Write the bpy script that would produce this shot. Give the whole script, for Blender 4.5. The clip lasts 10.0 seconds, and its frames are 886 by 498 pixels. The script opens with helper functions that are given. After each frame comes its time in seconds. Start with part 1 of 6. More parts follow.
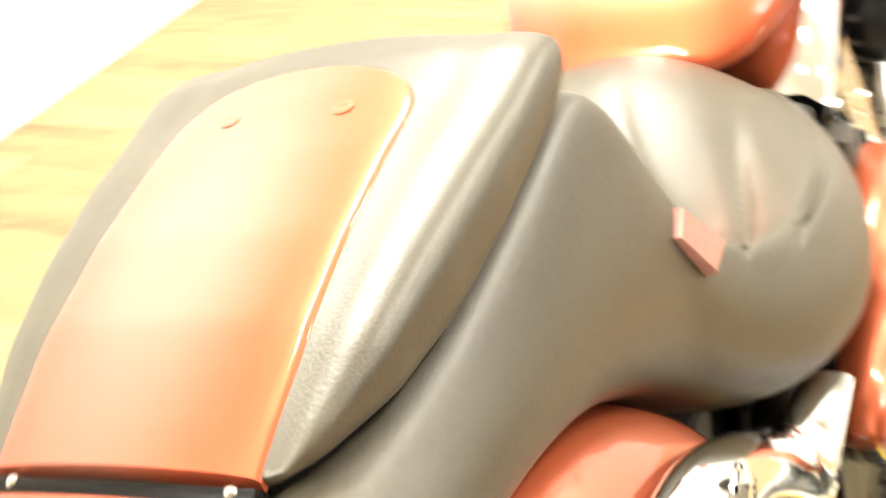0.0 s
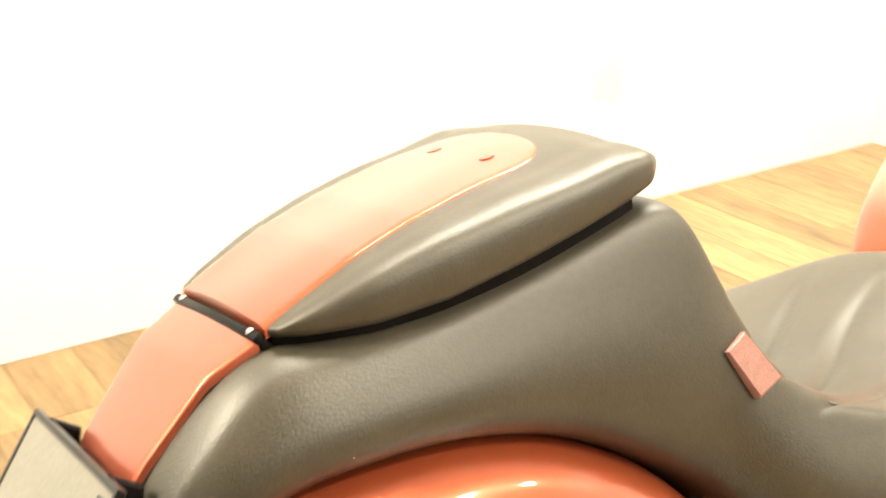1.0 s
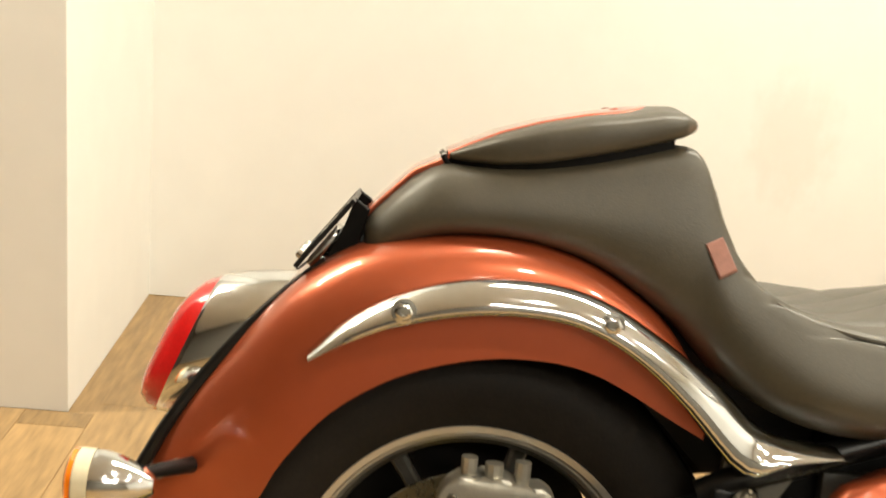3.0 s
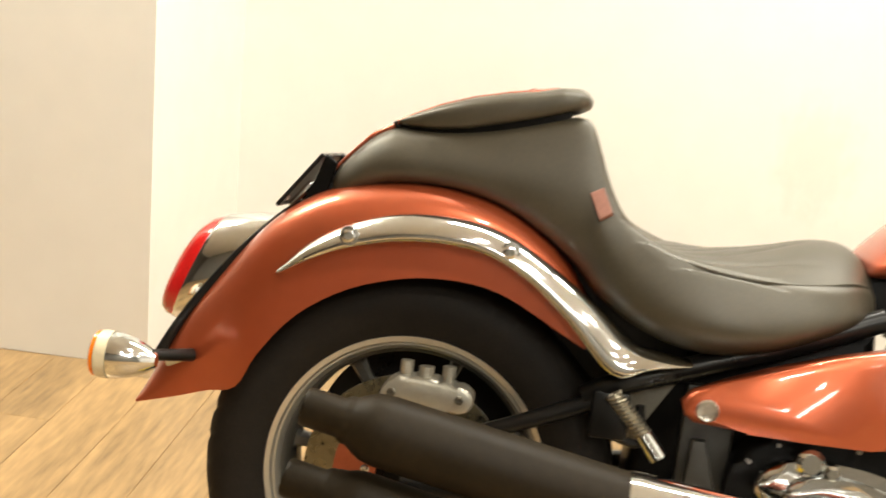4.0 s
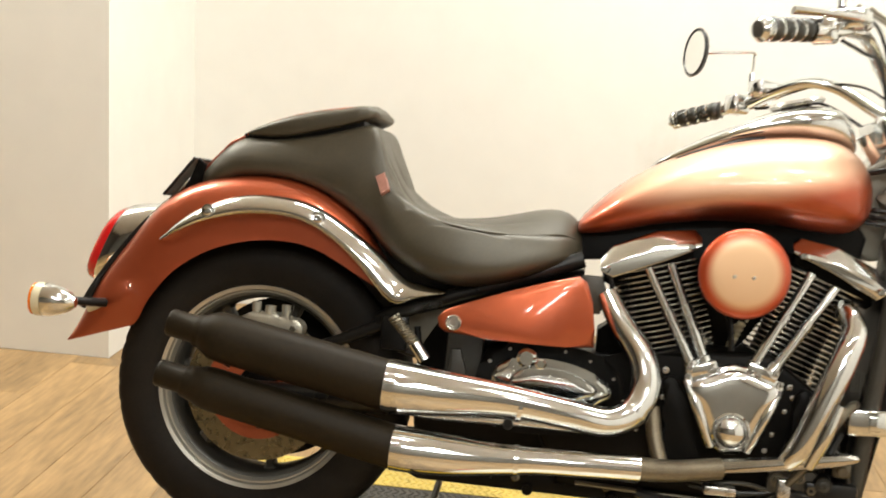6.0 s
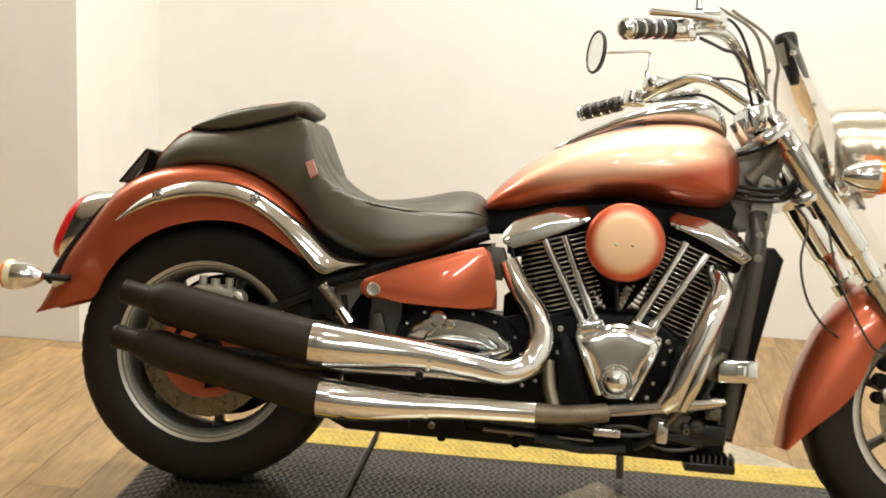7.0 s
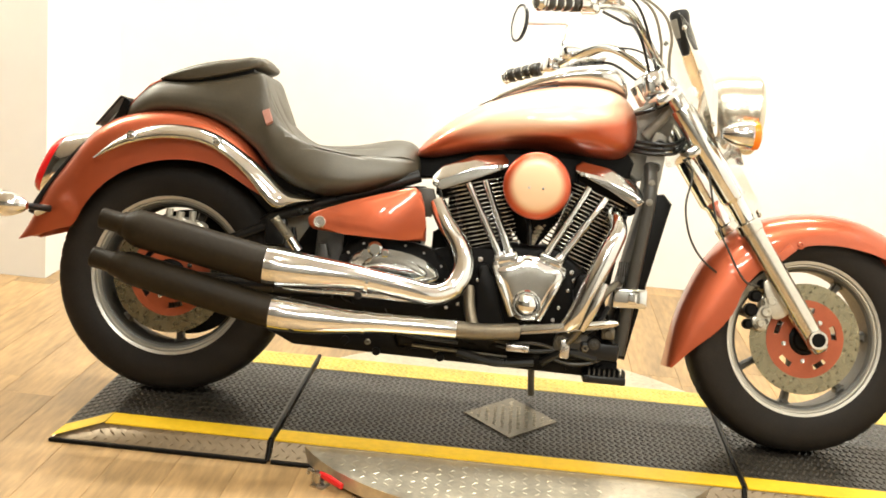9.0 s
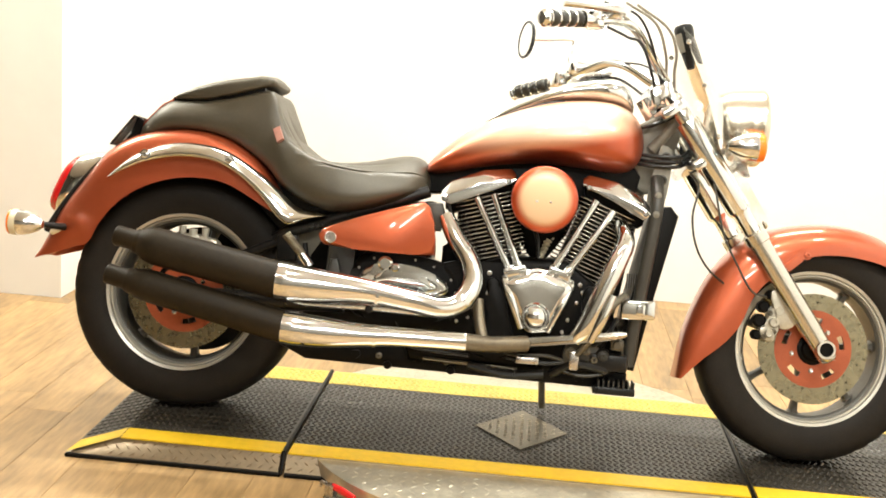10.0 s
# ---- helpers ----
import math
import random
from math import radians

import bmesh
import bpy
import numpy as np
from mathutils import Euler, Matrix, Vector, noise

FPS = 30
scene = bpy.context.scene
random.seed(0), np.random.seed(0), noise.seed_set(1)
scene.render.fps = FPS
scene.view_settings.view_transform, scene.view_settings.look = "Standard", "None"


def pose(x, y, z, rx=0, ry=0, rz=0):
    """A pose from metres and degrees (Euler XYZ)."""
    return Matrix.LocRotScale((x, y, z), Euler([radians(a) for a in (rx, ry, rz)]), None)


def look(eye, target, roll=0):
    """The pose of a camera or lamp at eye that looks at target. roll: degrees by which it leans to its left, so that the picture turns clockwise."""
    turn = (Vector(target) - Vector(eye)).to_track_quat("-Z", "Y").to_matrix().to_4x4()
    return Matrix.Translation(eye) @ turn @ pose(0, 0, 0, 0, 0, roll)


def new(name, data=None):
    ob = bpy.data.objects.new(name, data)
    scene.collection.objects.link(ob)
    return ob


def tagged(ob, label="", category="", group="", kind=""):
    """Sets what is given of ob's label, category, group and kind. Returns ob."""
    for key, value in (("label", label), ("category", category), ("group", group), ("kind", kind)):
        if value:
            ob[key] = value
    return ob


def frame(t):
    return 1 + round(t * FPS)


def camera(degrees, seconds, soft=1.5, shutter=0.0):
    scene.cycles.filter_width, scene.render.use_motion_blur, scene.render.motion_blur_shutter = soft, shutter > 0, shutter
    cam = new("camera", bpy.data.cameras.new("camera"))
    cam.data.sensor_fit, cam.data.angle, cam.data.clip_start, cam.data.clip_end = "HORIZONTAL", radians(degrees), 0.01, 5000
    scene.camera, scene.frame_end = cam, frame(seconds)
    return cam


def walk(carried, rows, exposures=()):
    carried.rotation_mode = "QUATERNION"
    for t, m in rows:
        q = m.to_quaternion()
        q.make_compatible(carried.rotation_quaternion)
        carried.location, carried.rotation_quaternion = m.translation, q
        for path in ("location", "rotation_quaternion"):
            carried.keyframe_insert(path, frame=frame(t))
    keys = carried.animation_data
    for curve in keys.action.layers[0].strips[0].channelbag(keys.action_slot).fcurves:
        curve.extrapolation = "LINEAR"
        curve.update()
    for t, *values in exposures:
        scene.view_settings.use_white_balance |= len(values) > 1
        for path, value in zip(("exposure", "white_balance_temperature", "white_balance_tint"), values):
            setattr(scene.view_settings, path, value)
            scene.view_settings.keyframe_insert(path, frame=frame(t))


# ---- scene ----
cam = camera(39.8, 10.0, 1.7, 0.5)
PATH = [
    (0, (-0.354, -0.166, 1.163), (1.187, 0.574, 0.124), -7.8),
    (0.3, (-0.316, -0.28, 1.172), (0.983, 0.83, 0.188), -4.2),
    (0.5, (-0.291, -0.356, 1.178), (0.921, 0.930, 0.253), -2.7),
    (1, (-0.333, -0.555, 1.173), (0.664, 1.009, 0.425), -0.8),
    (1.5, (-0.317, -0.766, 1.192), (0.367, 1.0, 0.549), -1.6),
    (2, (-0.205, -0.947, 1.178), (0.069, 0.961, 0.590), 1.9),
    (2.2, (-0.216, -1.01, 1.183), (0.021, 0.883, 0.582), 3.4),
    (3.3, (-0.033, -1.47, 1.159), (-0.046, 0.45, 0.6), 4.45),
    (3.5, (0.021, -1.547, 1.163), (-0.037, 0.376, 0.617), 3.99),
    (3.9, (0.153, -1.703, 1.155), (-0.012, 0.215, 0.61), 5.5),
    (4, (0.182, -1.74, 1.155), (0.005, 0.182, 0.632), 5.25),
    (4.5, (0.278, -1.932, 1.159), (0.177, 0.007, 0.677), 5.56),
    (5, (0.354, -2.103, 1.183), (0.287, -0.161, 0.707), 5.29),
    (5.5, (0.481, -2.28, 1.185), (0.362, -0.34, 0.714), 5.29),
    (6, (0.659, -2.452, 1.173), (0.429, -0.509, 0.76), 3.4),
    (6.2, (0.697, -2.521, 1.17), (0.496, -0.568, 0.787), 2.41),
    (7.3, (0.894, -2.874, 1.173), (0.669, -0.928, 0.776), 3.51),
    (7.5, (0.913, -2.934, 1.176), (0.669, -0.989, 0.778), 4.23),
    (7.7, (0.925, -2.98, 1.169), (0.695, -1.035, 0.766), 3.08),
    (8, (0.922, -3.064, 1.163), (0.812, -1.112, 0.744), 2.17),
    (8.3, (0.907, -3.149, 1.157), (0.839, -1.204, 0.7), 1.47),
    (8.5, (0.904, -3.186, 1.16), (0.844, -1.24, 0.701), 2.73),
    (9, (0.912, -3.221, 1.168), (0.802, -1.27, 0.742), 4.67),
    (9.5, (0.932, -3.24, 1.168), (0.799, -1.29, 0.746), 4.17),
    (10, (0.928, -3.26, 1.16), (0.792, -1.304, 0.765), 3.95),
]
walk(cam, [(t, look(eye, target, roll)) for t, eye, target, roll in PATH],
     [(0, 1.12, 6500, 10), (0.5, 0.86, 6600, 10), (1, 0.70, 6950, 10), (1.5, 0.43, 7100, 10), (2, -0.02, 6800, 10), (2.2, -0.16, 7000, 10), (3.3, -0.22, 7050, 10), (3.5, -0.10, 6850, 10), (4.0, -0.04, 6800, 10), (4.5, -0.03, 6800, 10),
      (5.5, -0.2, 6500, 10), (7.5, -0.43, 6400, 10), (8.3, -0.03, 6950, 10), (8.5, 0.08, 6850, 10), (9.25, 0.27, 6500, 10), (10, 0.30, 6500, 10)])

# ---- light: closed show room lit by unseen lamps under the ceiling ----
world = bpy.data.worlds.new("world")
scene.world = world
world.use_nodes = True
world.node_tree.nodes["Background"].inputs["Color"].default_value = (1.0, 0.86, 0.62, 1)
world.node_tree.nodes["Background"].inputs["Strength"].default_value = 0.015


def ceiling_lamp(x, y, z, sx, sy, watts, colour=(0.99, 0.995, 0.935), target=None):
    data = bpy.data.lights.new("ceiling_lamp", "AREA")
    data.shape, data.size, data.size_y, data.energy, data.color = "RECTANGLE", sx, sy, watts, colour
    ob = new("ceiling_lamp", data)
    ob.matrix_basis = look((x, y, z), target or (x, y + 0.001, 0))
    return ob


for lx, ly, w in ((0.45, -1.25, 19), (1.45, -1.25, 19), (2.4, -1.25, 16), (0.1, -2.9, 12), (1.1, -2.9, 12), (2.1, -2.9, 12)):
    ceiling_lamp(lx, ly, 2.86, 0.17, 0.17, w)
# unseen strip, added to brighten the back wall
ceiling_lamp(1.10, 0.75, 2.86, 2.3, 0.12, 100)
# unseen strip, added to brighten the left wall
ceiling_lamp(-2.1, 0.95, 2.86, 1.3, 0.12, 98, (1.0, 0.985, 0.88))
# unseen lamp behind the camera, added to light walls and chrome
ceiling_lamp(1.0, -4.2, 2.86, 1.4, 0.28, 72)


# ---- materials ----
def mat(name, colour, rough=0.5, metal=0.0, scale=30.0, vary=0.12, fine=0.0, bump=0.0, bump_scale=300.0, coat=0.0, stretch=(1, 1, 1), rough_vary=0.08, spec=0.5, object_vary=0.0, placed=False):
    m = bpy.data.materials.new(name)
    m.use_nodes = True
    nt = m.node_tree
    b = nt.nodes["Principled BSDF"]
    b.inputs["Metallic"].default_value = metal
    b.inputs["Coat Weight"].default_value = coat
    b.inputs["Specular IOR Level"].default_value = spec
    b.inputs["Coat Roughness"].default_value = 0.04
    tc = nt.nodes.new("ShaderNodeTexCoord")
    mp = nt.nodes.new("ShaderNodeMapping")
    mp.inputs["Scale"].default_value = stretch
    if placed:
        geo, inf, shift = nt.nodes.new("ShaderNodeNewGeometry"), nt.nodes.new("ShaderNodeObjectInfo"), nt.nodes.new("ShaderNodeVectorMath")
        shift.operation = "MULTIPLY_ADD"
        shift.inputs[1].default_value = (3.0, 9.0, 1.0)
        nt.links.new(inf.outputs["Random"], shift.inputs[0])
        nt.links.new(geo.outputs["Position"], shift.inputs[2])
        nt.links.new(shift.outputs["Vector"], mp.inputs["Vector"])
    else:
        nt.links.new(tc.outputs["Object"], mp.inputs["Vector"])

    def noise_node(s, detail=4.0):
        n = nt.nodes.new("ShaderNodeTexNoise")
        n.inputs["Scale"].default_value, n.inputs["Detail"].default_value = s, detail
        nt.links.new(mp.outputs["Vector"], n.inputs["Vector"])
        return n

    big, small = noise_node(scale), noise_node(scale * 7.0)
    add = nt.nodes.new("ShaderNodeMath")
    add.operation = "ADD"
    nt.links.new(big.outputs["Fac"], add.inputs[0])
    nt.links.new(small.outputs["Fac"], add.inputs[1])
    top = add.outputs[0]
    if object_vary:
        info = nt.nodes.new("ShaderNodeObjectInfo")
        ma = nt.nodes.new("ShaderNodeMath")
        ma.operation, ma.inputs[1].default_value = "MULTIPLY_ADD", object_vary
        nt.links.new(info.outputs["Random"], ma.inputs[0])
        nt.links.new(top, ma.inputs[2])
        top = ma.outputs[0]
    rmp = nt.nodes.new("ShaderNodeMapRange")
    rmp.inputs["From Min"].default_value, rmp.inputs["From Max"].default_value = 0.6, 1.4 + object_vary
    rmp.inputs["To Min"].default_value, rmp.inputs["To Max"].default_value = 1 - vary, 1 + vary
    nt.links.new(top, rmp.inputs["Value"])
    mul = nt.nodes.new("ShaderNodeVectorMath")
    mul.operation = "SCALE"
    mul.inputs[0].default_value = colour[:3]
    nt.links.new(rmp.outputs["Result"], mul.inputs["Scale"])
    nt.links.new(mul.outputs["Vector"], b.inputs["Base Color"])
    rr = nt.nodes.new("ShaderNodeMapRange")
    rr.inputs["To Min"].default_value, rr.inputs["To Max"].default_value = max(0.02, rough - rough_vary), rough + rough_vary
    nt.links.new(big.outputs["Fac"], rr.inputs["Value"])
    nt.links.new(rr.outputs["Result"], b.inputs["Roughness"])
    if bump:
        bn = noise_node(bump_scale, 3.0)
        bp = nt.nodes.new("ShaderNodeBump")
        bp.inputs["Strength"].default_value, bp.inputs["Distance"].default_value = bump, 0.002
        nt.links.new(bn.outputs["Fac"], bp.inputs["Height"])
        nt.links.new(bp.outputs["Normal"], b.inputs["Normal"])
    return m


def glass(name, colour, rough=0.02, ior=1.45):
    m = bpy.data.materials.new(name)
    m.use_nodes = True
    b = m.node_tree.nodes["Principled BSDF"]
    b.inputs["Base Color"].default_value = (*colour, 1)
    b.inputs["Transmission Weight"].default_value = 1.0
    b.inputs["Roughness"].default_value = rough
    b.inputs["IOR"].default_value = ior
    return m


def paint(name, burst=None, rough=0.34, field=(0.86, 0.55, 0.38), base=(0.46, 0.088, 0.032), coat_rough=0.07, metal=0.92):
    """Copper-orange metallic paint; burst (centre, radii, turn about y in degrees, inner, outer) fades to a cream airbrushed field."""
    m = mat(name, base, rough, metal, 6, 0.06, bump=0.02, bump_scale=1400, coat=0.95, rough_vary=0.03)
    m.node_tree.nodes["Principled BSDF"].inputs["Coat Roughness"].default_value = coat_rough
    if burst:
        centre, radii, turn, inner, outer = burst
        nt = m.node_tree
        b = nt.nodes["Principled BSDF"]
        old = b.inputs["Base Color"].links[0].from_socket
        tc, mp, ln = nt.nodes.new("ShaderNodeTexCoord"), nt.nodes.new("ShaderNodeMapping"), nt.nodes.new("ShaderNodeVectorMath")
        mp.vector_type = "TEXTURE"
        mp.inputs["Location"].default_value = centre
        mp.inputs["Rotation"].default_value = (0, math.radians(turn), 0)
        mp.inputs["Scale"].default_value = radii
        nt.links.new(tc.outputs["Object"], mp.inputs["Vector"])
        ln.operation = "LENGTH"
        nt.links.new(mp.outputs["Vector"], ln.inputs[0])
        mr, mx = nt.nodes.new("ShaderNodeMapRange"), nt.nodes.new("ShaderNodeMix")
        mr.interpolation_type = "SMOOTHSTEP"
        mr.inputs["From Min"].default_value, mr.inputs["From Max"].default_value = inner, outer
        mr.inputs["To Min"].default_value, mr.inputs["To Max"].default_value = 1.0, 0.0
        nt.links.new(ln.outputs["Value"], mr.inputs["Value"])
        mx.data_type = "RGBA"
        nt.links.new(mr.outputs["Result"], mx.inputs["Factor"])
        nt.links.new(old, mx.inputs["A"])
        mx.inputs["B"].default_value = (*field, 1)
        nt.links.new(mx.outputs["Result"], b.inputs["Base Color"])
    return m


PAINT = paint("copper_orange_paint", base=(0.47, 0.094, 0.034), metal=0.58)
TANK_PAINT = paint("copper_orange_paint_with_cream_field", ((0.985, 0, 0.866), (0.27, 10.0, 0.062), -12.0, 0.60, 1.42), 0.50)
COVER_PAINT = paint("copper_orange_cover_paint", ((0.966, 0, 0.655), (0.0868, 10.0, 0.0868), 0.0, 0.64, 0.90), 0.48, (0.84, 0.56, 0.34), (0.56, 0.085, 0.026), 0.24)
INLAY_PAINT = paint("copper_orange_inlay_paint", ((0.030, 0.016, 0.9), (0.150, 0.072, 10.0), 0.0, 0.15, 1.02), 0.50, (0.235, 0.150, 0.105), (0.40, 0.080, 0.034))
TAIL_PAINT = paint("copper_pink_inlay_paint", None, 0.46, base=(0.43, 0.105, 0.055))
CHROME = mat("chrome", (0.75, 0.775, 0.785), 0.085, 1.0, 14, 0.05, rough_vary=0.03)
# headlight chrome: rough to blur lamp spots, tan room reflection put in its colour
SOFT_CHROME = mat("softly_worn_chrome", (0.62, 0.57, 0.47), 0.25, 1.0, 14, 0.06, rough_vary=0.04)
DULL_CHROME = mat("brushed_steel", (0.55, 0.53, 0.50), 0.28, 1.0, 40, 0.18, rough_vary=0.1)
ALLOY = mat("polished_alloy", (0.62, 0.60, 0.55), 0.24, 1.0, 25, 0.10, rough_vary=0.08)
CAST = mat("grey_cast_alloy", (0.085, 0.080, 0.068), 0.36, 0.3, 60, 0.15, bump=0.15, bump_scale=500)
SATIN = mat("satin_black_coating", (0.0080, 0.0066, 0.0048), 0.45, 0.0, 20, 0.15, spec=0.20, bump=0.05, bump_scale=900, rough_vary=0.05)
BLACK = mat("black_enamel", (0.0075, 0.007, 0.0065), 0.30, 0.0, 20, 0.2, spec=0.35, rough_vary=0.08)
MUFFLER_BLACK = mat("brown_black_heat_paint", (0.019, 0.0135, 0.0070), 0.5, 0.0, 14, 0.25, spec=0.14, bump=0.05, bump_scale=700)
ENGINE_BLACK = mat("engine_black", (0.0036, 0.0030, 0.0024), 0.40, 0.0, 30, 0.35, spec=0.12, bump=0.1, bump_scale=300)
GREY_FRAME = mat("dark_grey_frame_enamel", (0.040, 0.036, 0.028), 0.42, 0.1, 30, 0.15)
LEATHER = mat("black_seat_leather", (0.044, 0.0365, 0.0225), 0.43, 0.0, 25, 0.2, spec=0.85, bump=0.14, bump_scale=520, rough_vary=0.06)
LEATHER.node_tree.nodes["Principled BSDF"].inputs["Specular Tint"].default_value = (1.0, 0.96, 0.87, 1)
RUBBER = mat("tyre_rubber", (0.0150, 0.0120, 0.0092), 0.60, 0.0, 30, 0.25, spec=0.18, bump=0.2, bump_scale=250)
DISC = mat("brake_disc_steel", (0.27, 0.245, 0.165), 0.28, 1.0, 60, 0.15)
RIM = mat("grey_machined_rim", (0.58, 0.56, 0.50), 0.30, 0.75, 40, 0.04, rough_vary=0.02)
CALIPER = mat("silver_cast_caliper", (0.54, 0.51, 0.43), 0.36, 0.75, 60, 0.15, bump=0.1, bump_scale=400)
DARK_STEEL = mat("dark_oily_steel", (0.14, 0.125, 0.095), 0.35, 0.7, 60, 0.2)
BROWN_STEEL = mat("brown_heated_steel", (0.19, 0.16, 0.115), 0.42, 0.8, 40, 0.25, rough_vary=0.1)
CARRIER = mat("copper_carrier_paint", (0.36, 0.085, 0.035), 0.38, 0.3, 30, 0.12)
RED_LENS = mat("red_lens_plastic", (0.62, 0.012, 0.012), 0.10, 0.0, 40, 0.15, coat=0.6)
AMBER = mat("amber_lens_plastic", (0.95, 0.22, 0.01), 0.12, 0.0, 40, 0.12, coat=0.5)
CLEAR_LENS = mat("silvered_clear_lens", (0.72, 0.74, 0.78), 0.12, 0.7, 60, 0.25, coat=0.6)
CREAM = mat("cream_lens_plastic", (0.72, 0.64, 0.45), 0.25, 0.0, 40, 0.06)
TAG = mat("pale_pink_leather_tag", (0.42, 0.20, 0.155), 0.45, 0.0, 90, 0.2, bump=0.2, bump_scale=600)
SPRING = mat("zinc_spring", (0.36, 0.32, 0.24), 0.4, 0.8, 80, 0.2)
PLATE_FACE = mat("plate_grey_enamel", (0.22, 0.205, 0.165), 0.4, 0.0, 30, 0.15)
DARK_INK = mat("dark_ink", (0.03, 0.03, 0.035), 0.5)
WALL = mat("cream_wall_paint", (0.85, 0.835, 0.785), 0.7, 0.0, 1.2, 0.03, bump=0.05, bump_scale=60)


def wall_patch(m, x, y, z, rx, rz, depth):
    """A soft beige patch on the wall, elliptical about (x, z)."""
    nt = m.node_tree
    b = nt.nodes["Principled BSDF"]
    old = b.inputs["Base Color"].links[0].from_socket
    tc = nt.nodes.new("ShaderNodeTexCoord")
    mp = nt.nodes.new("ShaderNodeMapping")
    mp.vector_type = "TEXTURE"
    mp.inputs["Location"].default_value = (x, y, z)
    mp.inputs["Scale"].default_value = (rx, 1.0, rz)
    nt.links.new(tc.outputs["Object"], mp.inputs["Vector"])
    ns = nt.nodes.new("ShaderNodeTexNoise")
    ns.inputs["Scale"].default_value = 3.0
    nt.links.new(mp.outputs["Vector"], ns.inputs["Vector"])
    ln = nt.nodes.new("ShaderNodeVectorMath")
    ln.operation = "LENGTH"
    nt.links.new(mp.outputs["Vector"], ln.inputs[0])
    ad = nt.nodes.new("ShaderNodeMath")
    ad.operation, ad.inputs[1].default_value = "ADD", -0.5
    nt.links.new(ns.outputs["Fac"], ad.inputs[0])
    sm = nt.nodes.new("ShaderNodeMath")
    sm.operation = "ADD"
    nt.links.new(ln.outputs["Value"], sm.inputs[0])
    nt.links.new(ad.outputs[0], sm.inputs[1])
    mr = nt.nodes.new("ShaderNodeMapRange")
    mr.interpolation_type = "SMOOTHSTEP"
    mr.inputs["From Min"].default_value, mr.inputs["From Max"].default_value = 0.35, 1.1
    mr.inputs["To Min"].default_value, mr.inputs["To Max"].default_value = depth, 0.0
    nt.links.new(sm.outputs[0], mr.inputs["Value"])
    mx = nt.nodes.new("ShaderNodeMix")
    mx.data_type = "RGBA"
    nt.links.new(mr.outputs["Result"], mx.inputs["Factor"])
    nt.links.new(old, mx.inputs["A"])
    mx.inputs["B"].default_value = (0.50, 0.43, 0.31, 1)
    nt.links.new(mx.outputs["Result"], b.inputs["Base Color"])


wall_patch(WALL, 0.93, 1.984, 0.55, 0.15, 0.22, 0.16)
wall_patch(WALL, 1.84, 1.984, 0.33, 0.10, 0.11, 0.42)
# tones of two unseen walls, chosen so paint and chrome reflect darkness
UNSEEN_GREY_WALL = mat("grey_wall_paint", (0.17, 0.155, 0.13), 0.7, 0.0, 1.2, 0.05)
UNSEEN_DARK_WALL = mat("dark_brown_wall_paint", (0.055, 0.045, 0.034), 0.7, 0.0, 1.2, 0.05)
CEIL = mat("white_ceiling_paint", (0.80, 0.78, 0.74), 0.8, 0.0, 2, 0.03)
WOOD = mat("oak_vinyl_plank", (0.345, 0.217, 0.096), 0.42, 0.0, 2.0, 0.60, bump=0.08, bump_scale=120, stretch=(5, 0.7, 1), object_vary=0.28, placed=True)
MAT_RUBBER = mat("black_tread_mat", (0.033, 0.028, 0.021), 0.34, 0.0, 5, 0.5, rough_vary=0.12)
YELLOW = mat("yellow_safety_tape", (0.72, 0.45, 0.015), 0.45, 0.0, 7, 0.14, bump=0.1, bump_scale=400)
PALE_YELLOW = mat("dusty_yellow_tape", (0.66, 0.48, 0.10), 0.5, 0.0, 9, 0.3, bump=0.1, bump_scale=400)
TREAD = mat("aluminium_tread_plate", (0.58, 0.52, 0.40), 0.36, 0.75, 9, 0.22, rough_vary=0.12)
# darker copy of the tread metal, with dark reflections put into its colour
DIAMOND = mat("scuffed_dark_tread_plate", (0.17, 0.145, 0.105), 0.36, 0.8, 12, 0.35, rough_vary=0.14)
# aluminium with its brown reflections put into the base colour
SIDE = mat("brown_scuffed_aluminium", (0.21, 0.160, 0.100), 0.36, 0.55, 10, 0.2, rough_vary=0.12)
GRIP = mat("glossy_grip_rubber", (0.020, 0.018, 0.013), 0.28, 0.0, 30, 0.2, spec=0.6)
NECK_GREY = mat("mid_grey_frame_enamel", (0.20, 0.185, 0.15), 0.42, 0.1, 30, 0.12)
CABLE_GREY = mat("beige_grey_cable", (0.22, 0.195, 0.15), 0.45, 0.0, 60, 0.15)
RED_GRIP = mat("red_vinyl_grip", (0.70, 0.02, 0.02), 0.35, 0.0, 60, 0.1)
MIRROR = mat("mirror_glass", (0.9, 0.9, 0.9), 0.03, 1.0, 5, 0.01, rough_vary=0.0)
CLEAR = glass("clear_acrylic", (0.93, 0.925, 0.90), 0.03, 1.36)
LAMP_GLASS = glass("headlamp_glass", (0.97, 0.97, 0.97), 0.02, 1.4)


# ---- mesh helpers ----
def finish(bm, name, material, smooth=35):
    bmesh.ops.remove_doubles(bm, verts=bm.verts, dist=1e-6)
    bmesh.ops.recalc_face_normals(bm, faces=bm.faces)
    lim = math.radians(smooth)
    for e in bm.edges:
        e.smooth = not (len(e.link_faces) == 2 and e.calc_face_angle(0) > lim)
    for f in bm.faces:
        f.smooth = True
    me = bpy.data.meshes.new(name)
    bm.to_mesh(me)
    bm.free()
    me.materials.append(material)
    return me


def part(name, bm, material, parent, label="", smooth=35, sub=0):
    ob = new(name, finish(bm, name, material, smooth))
    ob.parent = parent
    if label:
        tagged(ob, label)
    if sub:
        md = ob.modifiers.new("Subdivision", "SUBSURF")
        md.levels = md.render_levels = sub
    return ob


